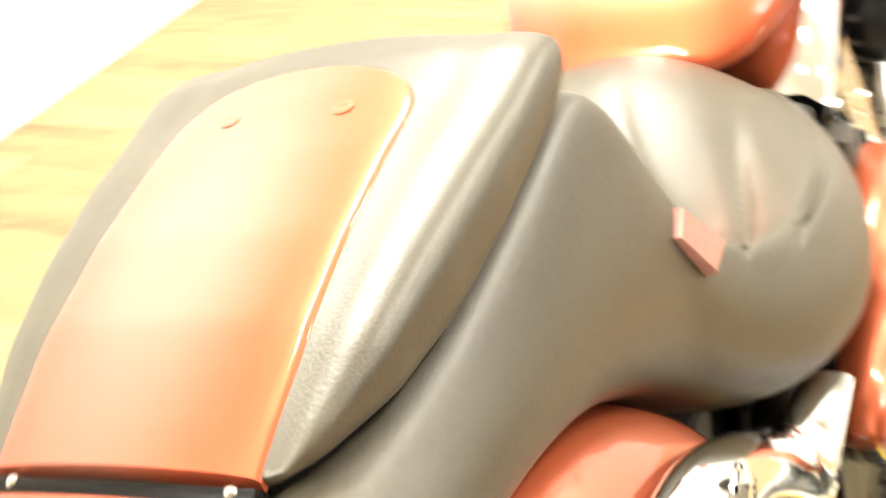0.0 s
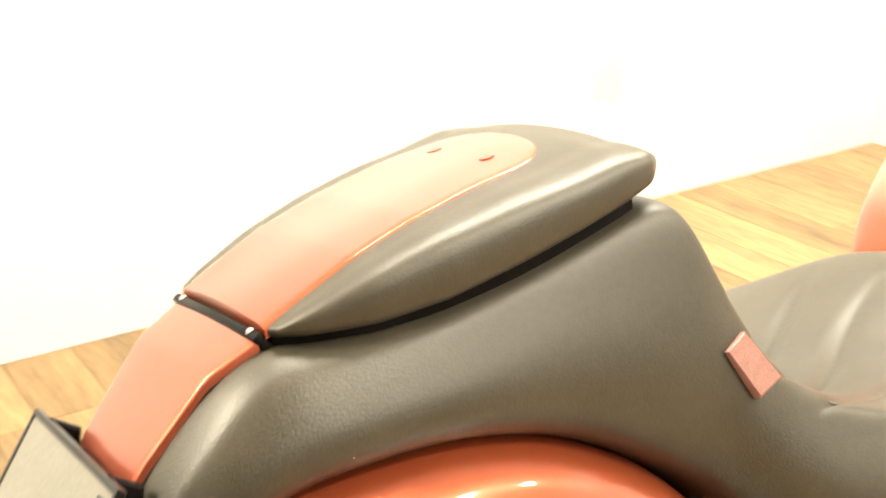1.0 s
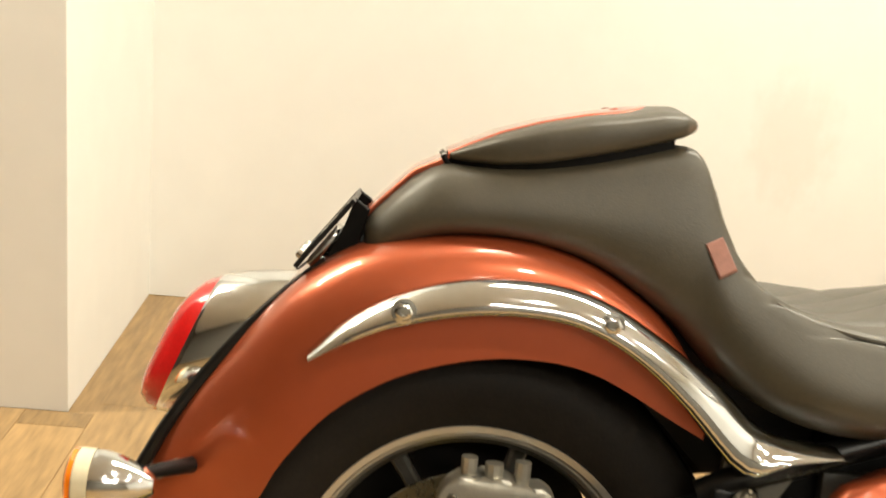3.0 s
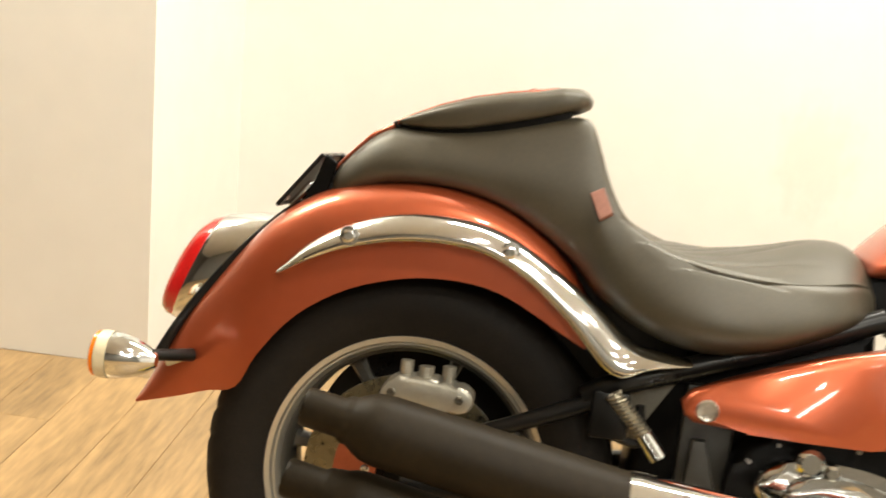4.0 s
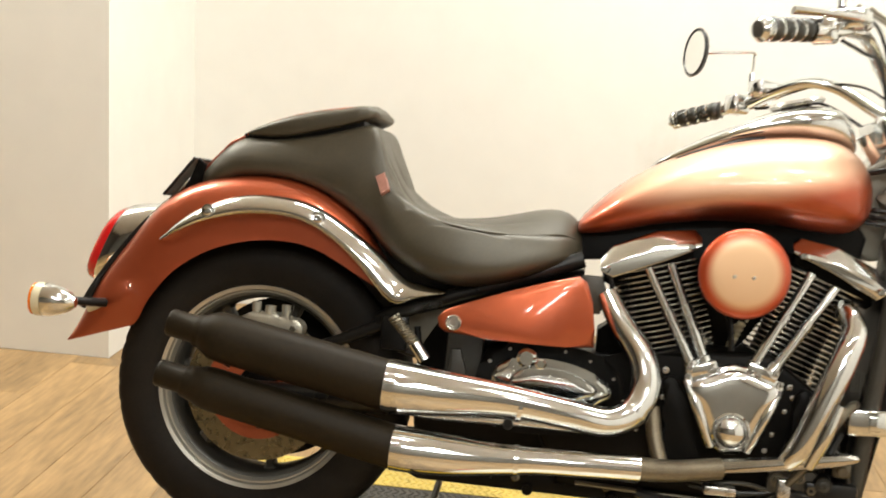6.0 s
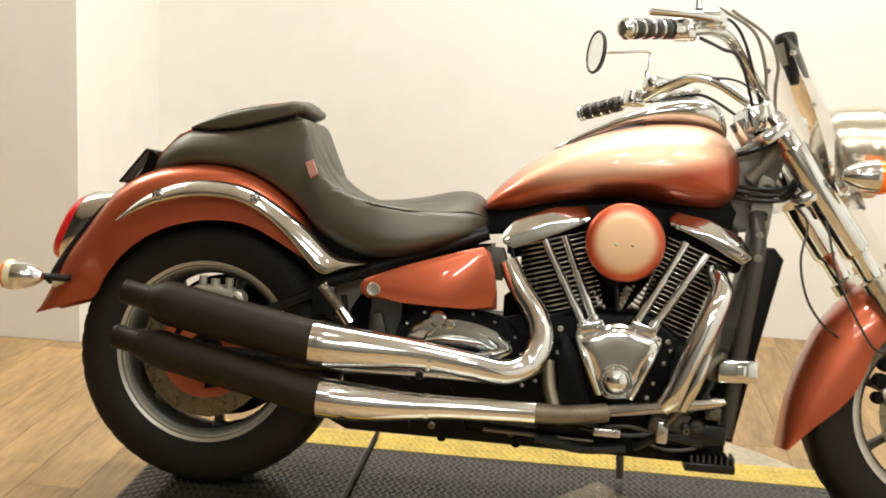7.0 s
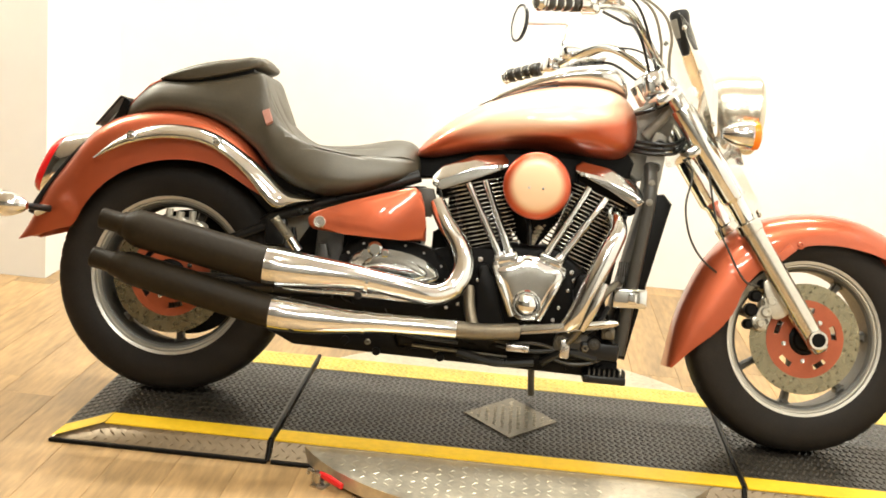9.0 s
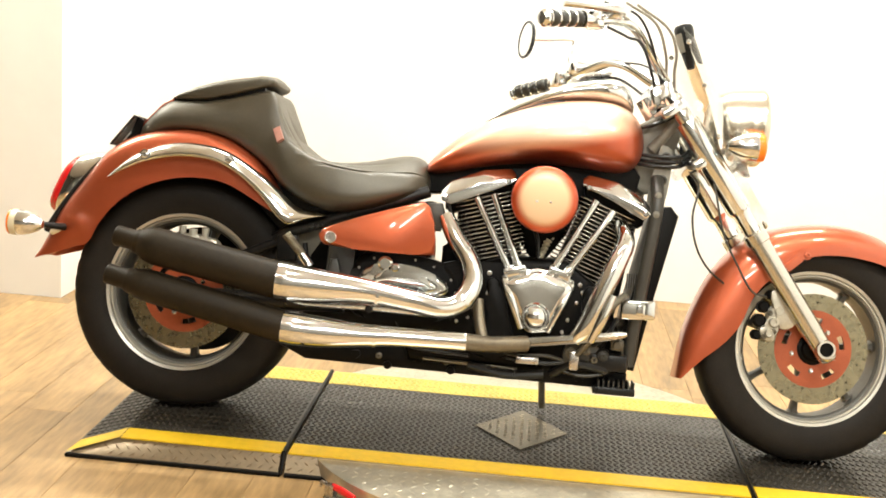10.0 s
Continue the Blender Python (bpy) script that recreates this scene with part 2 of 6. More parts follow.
def again(ob, m, parent=None):
    """One more part on the same mesh, at pose m within its parent."""
    o = new(ob.name.split(".")[0], ob.data)
    o.parent = parent or ob.parent
    o.matrix_basis = m
    if "label" in ob:
        o["label"] = ob["label"]
    return o


def thing(name, label, category, m=None, group="", kind=""):
    ob = tagged(new(name), label, category, group, kind)
    if m is not None:
        ob.matrix_basis = m
    return ob


def B():
    return bmesh.new()


def side(y):
    """Maps a drawing in (x, z) to the bike's right side at y, with depth outwards to the right."""
    return Matrix(((1, 0, 0, 0), (0, 0, -1, y), (0, 1, 0, 0), (0, 0, 0, 1)))


def axle(x, y, z):
    """Frame whose z axis points to the bike's right."""
    return Matrix.Translation((x, y, z)) @ Matrix.Rotation(math.pi / 2, 4, "X")


def along(a, b):
    """Frame at a whose z axis points to b."""
    a, b = Vector(a), Vector(b)
    return Matrix.Translation(a) @ (b - a).to_track_quat("Z", "Y").to_matrix().to_4x4()


def curve(pts, n):
    """Smooth line of n points per span through the given points."""
    pts = [Vector(p) for p in pts]
    ext = [2 * pts[0] - pts[1]] + pts + [2 * pts[-1] - pts[-2]]
    out = []
    for i in range(1, len(ext) - 2):
        p0, p1, p2, p3 = ext[i - 1:i + 3]
        for k in range(n):
            t = k / n
            out.append(0.5 * (2 * p1 + (p2 - p0) * t + (2 * p0 - 5 * p1 + 4 * p2 - p3) * t * t + (3 * p1 - p0 - 3 * p2 + p3) * t ** 3))
    out.append(pts[-1])
    return out


def loft(bm, rings, caps=True, closed=True):
    rows = [[bm.verts.new(p) for p in r] for r in rings]
    n = len(rows[0])
    for a, b in zip(rows, rows[1:]):
        for i in range(n if closed else n - 1):
            j = (i + 1) % n
            bm.faces.new((a[i], a[j], b[j], b[i]))
    if caps:
        bm.faces.new(rows[0][::-1])
        bm.faces.new(rows[-1])
    return rows


def tube(bm, pts, r, seg=12, n=6, caps=True, flat=1.0):
    """Round bar along a smooth line; r is one radius or one for each point."""
    rad = list(r) if isinstance(r, (list, tuple)) else [r] * len(pts)
    line = curve(pts, n) if len(pts) > 2 else [Vector(p) for p in pts]
    rr = [v.x for v in curve([(q, 0, 0) for q in rad], n)] if len(pts) > 2 else rad
    up, rings = None, []
    for i, p in enumerate(line):
        d = (line[min(i + 1, len(line) - 1)] - line[max(i - 1, 0)]).normalized()
        if up is None:
            up = d.orthogonal().normalized()
        up = (up - d * up.dot(d)).normalized()
        w = d.cross(up)
        rings.append([p + rr[i] * (up * math.cos(a) + w * math.sin(a) * flat) for a in [2 * math.pi * k / seg for k in range(seg)]])
    loft(bm, rings, caps)


def lathe(bm, prof, m, seg=48, closed=False, a0=0.0, a1=360.0):
    """Revolves (radius, height) about the frame's z axis."""
    whole = abs(a1 - a0) >= 359.9
    cnt = seg if whole else seg + 1
    rows = []
    for k in range(cnt):
        a = math.radians(a0 + (a1 - a0) * k / seg)
        rows.append([bm.verts.new(m @ Vector((r * math.cos(a), r * math.sin(a), h))) for r, h in prof])
    np_ = len(prof)
    for k in range(cnt if whole else cnt - 1):
        a, b = rows[k], rows[(k + 1) % cnt]
        for i in range(np_ if closed else np_ - 1):
            j = (i + 1) % np_
            bm.faces.new((a[i], b[i], b[j], a[j]))
    if not whole and closed:
        bm.faces.new(rows[0])
        bm.faces.new(rows[-1][::-1])


def prism(bm, outline, depth, m, bevel=0.0, seg=2):
    """A plate of the given outline, from 0 to depth along the frame's z axis."""
    lo = [bm.verts.new(m @ Vector((x, y, 0))) for x, y in outline]
    hi = [bm.verts.new(m @ Vector((x, y, depth))) for x, y in outline]
    n = len(lo)
    f0, f1 = bm.faces.new(lo[::-1]), bm.faces.new(hi)
    for i in range(n):
        bm.faces.new((lo[i], lo[(i + 1) % n], hi[(i + 1) % n], hi[i]))
    if bevel:
        edges = list(f1.edges) + list(f0.edges)
        bmesh.ops.bevel(bm, geom=edges, offset=bevel, segments=seg, affect="EDGES", profile=0.5)


def box(bm, sx, sy, sz, m=Matrix(), bevel=0.0, seg=2):
    vs = bmesh.ops.create_cube(bm, size=1.0, matrix=m @ Matrix.Diagonal((sx, sy, sz, 1)))["verts"]
    if bevel:
        bmesh.ops.bevel(bm, geom=list({e for v in vs for e in v.link_edges}), offset=bevel, segments=seg, affect="EDGES", profile=0.5)


def rod(bm, a, b, r, seg=12, r2=None):
    tube(bm, [a, b], [r, r if r2 is None else r2], seg)


def bolt(bm, m, r, h=0.006):
    """Hexagonal bolt head with a washer on the frame's z axis."""
    lathe(bm, [(0, 0), (r * 1.35, 0), (r * 1.35, h * 0.25), (r, h * 0.3)], m, 16)
    lathe(bm, [(r, 0), (r, h), (r * 0.8, h * 1.15), (r * 0.45, h * 1.15), (r * 0.4, h * 0.7), (0, h * 0.7)], m, 6)


def smooth_outline(pts, n=5):
    """Closed smooth outline through the points."""
    p = [Vector((x, y, 0)) for x, y in pts]
    c = len(p)
    out = []
    for i in range(c):
        p0, p1, p2, p3 = p[i - 1], p[i], p[(i + 1) % c], p[(i + 2) % c]
        for k in range(n):
            t = k / n
            q = 0.5 * (2 * p1 + (p2 - p0) * t + (2 * p0 - 5 * p1 + 4 * p2 - p3) * t * t + (3 * p1 - p0 - 3 * p2 + p3) * t ** 3)
            out.append((q.x, q.y))
    return out


def lerp_table(table, x):
    """Smooth reading of rows whose first column is x."""
    xs = [r[0] for r in table]
    return [float(np.interp(x, xs, [r[i] for r in table])) for i in range(1, len(table[0]))]


# ---- room ----
FLOOR_Z, WALL_Y, CORNER_X, FRONT_Y, RIGHT_X, TOP = -0.05, 1.984, -0.835, 1.178, 3.0, 2.9


def slab(name, x0, x1, y0, y1, z0, z1, material, label, category, bevel=0.0):
    bm = B()
    box(bm, x1 - x0, y1 - y0, z1 - z0, Matrix.Translation(((x0 + x1) / 2, (y0 + y1) / 2, (z0 + z1) / 2)), bevel)
    return tagged(new(name, finish(bm, name, material)), label, category, kind="structure")


floor = slab("floor", -4.2, 3.15, -5.0, 2.15, FLOOR_Z - 0.12, FLOOR_Z - 0.002, WOOD, "light oak vinyl plank floor of the show room", "floor")
bm = B()
prism(bm, [(-4.2, FRONT_Y), (CORNER_X, FRONT_Y), (CORNER_X, WALL_Y), (RIGHT_X + 0.15, WALL_Y), (RIGHT_X + 0.15, WALL_Y + 0.12), (CORNER_X - 0.12, WALL_Y + 0.12), (CORNER_X - 0.12, FRONT_Y + 0.12), (-4.2, FRONT_Y + 0.12)], TOP - FLOOR_Z, Matrix.Translation((0, 0, FLOOR_Z)))
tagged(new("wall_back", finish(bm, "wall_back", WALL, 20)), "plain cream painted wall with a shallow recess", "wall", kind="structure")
slab("wall_right", RIGHT_X, RIGHT_X + 0.15, -5.0, WALL_Y - 0.002, FLOOR_Z, TOP, WALL, "plain cream painted side wall", "wall")
# walls out of view, added to close the room and cut the bounce
slab("wall_left", -4.2, -4.08, -5.0, FRONT_Y - 0.003, FLOOR_Z, TOP, UNSEEN_DARK_WALL, "unseen far side wall, dark brown to darken reflections", "wall")
slab("wall_front", -4.077, RIGHT_X - 0.003, -5.0, -4.88, FLOOR_Z, TOP, UNSEEN_GREY_WALL, "unseen wall opposite the recess, grey to dim reflections", "wall")
slab("ceiling", -4.2, 3.15, -5.0, 2.15, TOP, TOP + 0.1, CEIL, "plain white painted ceiling", "ceiling")

# ---- platform with turntable ----
MAT_Z = 0.0


def herring(bm, x0, x1, y0, y1, dx=0.0175, dy=0.0175, h=0.0022, keep=lambda x, y: True, zf=lambda x: 0.0):
    """Raised slanted bars in rows of alternating slant, the pattern of the tread mat."""
    row, y = 0, y0 + dy
    while y < y1 - dy * 0.4:
        s = 1 if row % 2 else -1
        x = x0 + dx * 0.5
        while x < x1 - dx * 0.3:
            if keep(x, y):
                c, w, l = 0.75, 0.0030, 0.0100
                u = Vector((0.60, 0.80 * s, 0))
                v = Vector((-0.80 * s, 0.60, 0))
                o = Vector((x, y, MAT_Z + zf(x)))
                lo = [bm.verts.new(o + u * a * l + v * b * w) for a, b in ((-1, -1), (1, -1), (1, 1), (-1, 1))]
                hi = [bm.verts.new(o + u * a * l * c + v * b * w * 0.5 + Vector((0, 0, h))) for a, b in ((-1, -1), (1, -1), (1, 1), (-1, 1))]
                bm.faces.new(hi)
                for i in range(4):
                    bm.faces.new((lo[i], lo[(i + 1) % 4], hi[(i + 1) % 4], hi[i]))
            x += dx
        y += dy
        row += 1


def deck(x0, x1, ramp=0.0, label=""):
    """One section of the platform: slanted metal sides, tread mat and yellow edge tape; ramp is the length of a sloping rear end."""
    top = thing("platform_section", label, "platform", group="platform sections")
    bm = B()
    prof = [(-0.356, FLOOR_Z + 0.004), (-0.322, MAT_Z - 0.004), (0.402, MAT_Z - 0.004), (0.435, FLOOR_Z + 0.004)]
    xs = [x0, x1]
    rings = []
    for x in ([x0, x0 + ramp, x1] if ramp else xs):
        low = ramp and x == x0
        rings.append([Vector((x, y, (FLOOR_Z + 0.005 if low and z > FLOOR_Z + 0.01 else z))) for y, z in prof])
    loft(bm, rings)
    part("metal_body", bm, SIDE, top, "brown-toned aluminium body with slanted sides")
    a = x0 + ramp
    bm = B()
    x = a - 0.03
    while x < x1 - 0.02:
        for u, sg in ((0.30, 1), (0.62, -1), (0.92, 1)):
            o = Vector((x + (0.014 if sg > 0 else 0), -0.356 + 0.034 * u, FLOOR_Z + 0.004 + (MAT_Z - 0.008 - FLOOR_Z) * u))
            up = Vector((0, 0.034, 0.042)).normalized()
            d = (Vector((1, 0, 0)) + up * sg * 0.8).normalized() * 0.010
            e = (Vector((1, 0, 0)) - up * sg * 0.8).normalized() * 0.0024
            lo = [bm.verts.new(p) for p in (o - d, o - e, o + d, o + e)]
            t = bm.verts.new(o + Vector((0, -0.0015, 0.0012)))
            for k in range(4):
                bm.faces.new((lo[k], lo[(k + 1) % 4], t))
        x += 0.028
    tagged(part("raised_tread", bm, SIDE, top), kind="stuff")
    bm = B()
    box(bm, x1 - a - 0.004, 0.528, 0.004, Matrix.Translation(((a + x1) / 2, 0.014, MAT_Z - 0.002)))
    if ramp:
        vs = [bm.verts.new(p) for p in ((x0 + 0.004, -0.262, FLOOR_Z + 0.009), (a, -0.25, MAT_Z), (a, 0.278, MAT_Z), (x0 + 0.004, 0.37, FLOOR_Z + 0.008))]
        bm.faces.new(vs)
        herring(bm, x0 + 0.012, a, -0.30, 0.33, keep=lambda x, y: -0.25 - 0.012 * (a - x) / ramp + 0.014 < y < 0.278 + 0.09 * (a - x) / ramp - 0.012, zf=lambda x: (FLOOR_Z + 0.008) * (a - x) / ramp)
    herring(bm, a, x1, -0.247, 0.276)
    tagged(part("tread_mat", bm, MAT_RUBBER, top, "black rubber mat with a raised zigzag tread"), kind="stuff")
    for y0, y1 in ((-0.322, -0.25), (0.278, 0.400)):
        bm = B()
        box(bm, x1 - a - 0.004, y1 - y0, 0.004, Matrix.Translation(((a + x1) / 2, (y0 + y1) / 2, MAT_Z - 0.0005)))
        if y0 > 0:
            herring(bm, a, x1, y0 - 0.004, y1 - 0.004, zf=lambda x: 0.0012)
        if ramp:
            ye = -0.356 if y0 < 0 else 0.43
            yi = -0.275 if y0 < 0 else 0.38
            q = [(x0 + 0.002, ye + (0.003 if y0 < 0 else 0), FLOOR_Z + 0.012), (a, y0 if y0 < 0 else y1, MAT_Z + 0.0016), (a, y1 if y0 < 0 else y0, MAT_Z + 0.0016), (x0 + 0.012, yi, FLOOR_Z + 0.0155)]
            bm.faces.new([bm.verts.new(p) for p in q])
        part("edge_tape", bm, YELLOW if y0 < 0 else PALE_YELLOW, top, "worn yellow safety tape along the edge" if y0 < 0 else "paler yellow safety tape along the far edge")
    bm = B()
    box(bm, x1 - x0 - 0.002, 0.012, 0.010, Matrix.Translation(((x0 + x1) / 2, -0.359, FLOOR_Z + 0.005)), 0.002, 1)
    part("base_trim", bm, ENGINE_BLACK, top, "black rubber trim along the floor")
    bm = B()
    for pts in ([(x1 - 0.001, -0.358, FLOOR_Z + 0.006), (x1 - 0.001, -0.324, MAT_Z + 0.001)], [(x1 - 0.001, -0.324, MAT_Z + 0.001), (x1 - 0.001, 0.402, MAT_Z + 0.001)]):
        rod(bm, pts[0], pts[1], 0.0060, 8)
    part("joint_strip", bm, ENGINE_BLACK, top, "black rubber strip in the joint")
    return top


deck(-0.212, 0.352, 0.132, "rear ramp section of the black and yellow platform")
mid_deck = deck(0.360, 1.545, 0.0, "middle section of the platform over the turntable")
deck(1.553, 2.40, 0.0, "front section of the black and yellow platform")

turn = thing("turntable_wing", "round aluminium tread plate turntable rim beside the platform", "turntable")
TABLE_ARC = {-1: (0.95, -0.050, 0.580), 1: (0.95, 0.019, 0.671)}


def rim_arc(sgn, cut, seg=40):
    """Outline of the turntable's part beyond the deck on one side."""
    cx, cy, r = TABLE_ARC[sgn]
    a = math.acos((cut - cy) * sgn / r)
    return [(cx + r * math.sin(q), cy + sgn * r * math.cos(q)) for q in np.linspace(-a, a, seg)]


bm = B()
prism(bm, rim_arc(-1, -0.29), 0.034, Matrix.Translation((0, 0, MAT_Z - 0.040)), 0.002, 1)
part("plate", bm, TREAD, turn)
bm = B()
prism(bm, rim_arc(1, 0.40)[::-1], 0.036, Matrix.Translation((0, 0, MAT_Z - 0.040)), 0.002, 1)
part("rear_plate", bm, TREAD, turn)
bm = B()
for i in range(46):
    for j in range(44):
        x, y = 0.28 + i * 0.030, -0.60 + j * 0.030
        cx, cy, r = TABLE_ARC[-1 if y < 0 else 1]
        reach = r - math.hypot(x - cx, y - cy)
        if -0.33 < y < 0.44 or reach < 0.016:
            continue
        a = math.radians(45 if (i + j) % 2 else -45)
        m = Matrix.Translation((x, y, MAT_Z - (0.006 if y < 0 else 0.004))) @ Matrix.Rotation(a, 4, "Z")
        lo = [bm.verts.new(m @ Vector(p)) for p in ((-0.011, 0, 0), (0, -0.0028, 0), (0.011, 0, 0), (0, 0.0028, 0))]
        t = bm.verts.new(m @ Vector((0, 0, 0.0016)))
        for k in range(4):
            bm.faces.new((lo[k], lo[(k + 1) % 4], t))
tagged(part("raised_tread", bm, TREAD, turn), kind="stuff")

dia = thing("diamond_plate", "diamond-shaped aluminium tread plate on the black mat", "metal plate", Matrix.Translation((0.955, 0.012, MAT_Z + 0.0022)))
bm = B()
prism(bm, [(-0.130, 0), (0, -0.163), (0.130, 0), (0, 0.163)], 0.003, Matrix(), 0.0008, 1)
part("plate", bm, DIAMOND, dia)
bm = B()
for i in range(-6, 7):
    for j in range(-8, 9):
        x, y = i * 0.022, j * 0.0175
        if abs(x) / 0.131 + abs(y) / 0.150 > 0.86:
            continue
        m = Matrix.Translation((x, y, 0.003)) @ Matrix.Rotation(math.radians(45 if (i + j) % 2 else -45), 4, "Z")
        lo = [bm.verts.new(m @ Vector(p)) for p in ((-0.0095, 0, 0), (0, -0.0034, 0), (0.0095, 0, 0), (0, 0.0034, 0))]
        t = bm.verts.new(m @ Vector((0, 0, 0.0026)))
        for k in range(4):
            bm.faces.new((lo[k], lo[(k + 1) % 4], t))
# bumps keep the brighter metal, which paints in their glints
tagged(part("raised_tread", bm, TREAD, dia), kind="stuff")

# ---- motorcycle, leaning to its left on its stand ----
LEAN, STEER = 10.0, 6.0
bike = thing("motorcycle", "copper-orange cruiser motorcycle with chrome trim, leaning on its stand", "motorcycle",
             Matrix.Translation((-0.002, -0.020, -0.005)) @ Matrix.Rotation(math.radians(-LEAN), 4, "X"))
R = 0.326
RAKE = math.radians(35.3)
FRONT_X = 1.716
AXIS = Vector((-math.sin(RAKE), 0, math.cos(RAKE)))
STEER_M = Matrix.Translation((FRONT_X - 0.06, 0, R)) @ Matrix.Rotation(math.radians(STEER), 4, AXIS) @ Matrix.Translation((-FRONT_X + 0.06, 0, -R))


BAR_M = Matrix.Translation((1.255, 0, 1.0)) @ Matrix.Rotation(math.radians(-2.2), 4, "X") @ Matrix.Translation((-1.255, 0, -1.0))


def fpart(name, bm, material, parent, label="", smooth=35, sub=0):
    """A part of the steered front end."""
    bm.transform(STEER_M)
    return part(name, bm, material, parent, label, smooth, sub)


# --- wheels ---
def tyre_mesh(bm, m, w, grooves):
    prof = [(0.212, 0.80), (0.222, 0.90), (0.250, 0.99), (0.276, 1.0), (0.300, 0.93), (0.312, 0.80), (0.3185, 0.60), (0.3215, 0.38), (0.323, 0.16), (0.323, 0.0)]
    full = [(r, h * w) for r, h in prof] + [(r, -h * w) for r, h in prof[-2::-1]]
    full += [(0.206, -0.72 * w), (0.206, 0.72 * w)]
    seg = 216
    rows = []
    for k in range(seg):
        a = 2 * math.pi * k / seg
        row = []
        for i, (r, h) in enumerate(full):
            q = (a / (2 * math.pi) * grooves + 0.9 * abs(h) / w * (1 if h > 0 else -1) + (0.5 if h < 0 else 0)) % 1.0
            if 0.298 < r < 0.3228 and q < 0.15:
                r -= 0.0030
            row.append(bm.verts.new(m @ Vector((r * math.cos(a), r * math.sin(a), h))))
        rows.append(row)
    n = len(full)
    for k in range(seg):
        a, b = rows[k], rows[(k + 1) % seg]
        for i in range(n):
            bm.faces.new((a[i], b[i], b[(i + 1) % n], a[(i + 1) % n]))


def sector(bm, m, r0, r1, a0, a1, h0, h1, seg=8):
    lathe(bm, [(r0, h0), (r1, h0), (r1, h1), (r0, h1)], m, seg, True, a0, a1)


def brake_disc_mesh(bm, m, r0, r1, h, t, cells=54, hole=0.0038):
    """Ring drilled with three rows of holes."""
    rows = 3
    for i in range(rows):
        ra, rb = r0 + (r1 - r0) * i / rows, r0 + (r1 - r0) * (i + 1) / rows
        for k in range(cells):
            a, b = 2 * math.pi * k / cells, 2 * math.pi * (k + 1) / cells
            am, rm = (a + b) / 2, (ra + rb) / 2
            edge = [(ra, a), (ra, am), (ra, b), (rm, b), (rb, b), (rb, am), (rb, a), (rm, a)]
            drilled = (k + i) % 3 == 0 and not (k + i) % 12 == 6
            for s in (1, -1):
                z = h + s * t / 2
                out = [bm.verts.new(m @ Vector((r * math.cos(q), r * math.sin(q), z))) for r, q in edge]
                if not drilled:
                    bm.faces.new(out)
                    continue
                c = Vector((rm * math.cos(am), rm * math.sin(am), z))
                er, et = Vector((math.cos(am), math.sin(am), 0)), Vector((-math.sin(am), math.cos(am), 0))
                ring = []
                for j in range(8):
                    g = math.pi * (5 + 2 * j) / 4 * 0.5 + math.pi * 0.625
                    g = math.radians(225 + 45 * j)
                    ring.append(bm.verts.new(m @ (c + hole * (er * math.cos(g) + et * math.sin(g)))))
                for j in range(8):
                    bm.faces.new((out[j], out[(j + 1) % 8], ring[(j + 1) % 8], ring[j]))
    for r in (r0, r1):
        lathe(bm, [(r, h - t / 2), (r, h + t / 2)], m, cells * 2)


def bake_wheel(name, x, w, rot, steer, label, size=0.985):
    make = fpart if steer else part
    c = axle(x, 0, R - 0.32 * (0.985 - size)) @ Matrix.Diagonal((size, size, 1, 1))
    bm = B()
    # barrel and hub
    lathe(bm, [(0.2030, w * 0.68), (0.198, w * 0.66), (0.191, w * 0.56), (0.188, 0.0), (0.191, -w * 0.56), (0.198, -w * 0.66), (0.2030, -w * 0.68)], c, 64)
    lathe(bm, [(0, w * 0.55), (0.032, w * 0.55), (0.040, w * 0.45), (0.046, 0.0), (0.040, -w * 0.45), (0.032, -w * 0.55), (0, -w * 0.55)], c, 32)
    wheel = make(name, bm, CAST, bike, label)
    for k in range(7):
        bm = B()
        a = rot + k * 2 * math.pi / 7
        u, v = Vector((math.cos(a), math.sin(a), 0)), Vector((-math.sin(a), math.cos(a), 0))
        rings = []
        for r, hw, hh in ((0.036, 0.017, 0.024), (0.09, 0.011, 0.019), (0.155, 0.009, 0.016), (0.182, 0.011, 0.018), (0.196, 0.026, 0.022)):
            rings.append([c @ (u * r + v * (hw * p) + Vector((0, 0, hh * q))) for p, q in ((-1, -0.6), (-0.6, -1), (0.6, -1), (1, -0.6), (1, 0.6), (0.6, 1), (-0.6, 1), (-1, 0.6))])
        loft(bm, rings)
        make("spoke", bm, CAST, wheel)
    for s in (1, -1):
        bm = B()
        lathe(bm, [(0.1985, w * 0.67), (0.2025, w * 0.755), (0.2050, w * 0.785), (0.2075, w * 0.785), (0.2085, w * 0.82), (0.2110, w * 0.86), (0.2190, w * 0.885), (0.2225, w * 0.84), (0.2200, w * 0.78), (0.209, w * 0.68)], c @ Matrix.Diagonal((1, 1, s, 1)), 96, True)
        make("rim", bm, RIM, wheel, "bright machined rim edge")
    bm = B()
    tyre_mesh(bm, c, w, 44)
    make("tyre", bm, RUBBER, wheel, "black road tyre with slanted grooves")
    return wheel, c


rear_wheel, RC = bake_wheel("rear_wheel", 0.0, 0.100, 0.35, False, "dark cast alloy rear wheel with seven spokes")
front_wheel, FC = bake_wheel("front_wheel", FRONT_X - 0.009, 0.075, 0.1, True, "dark cast alloy front wheel with seven spokes", 0.945)


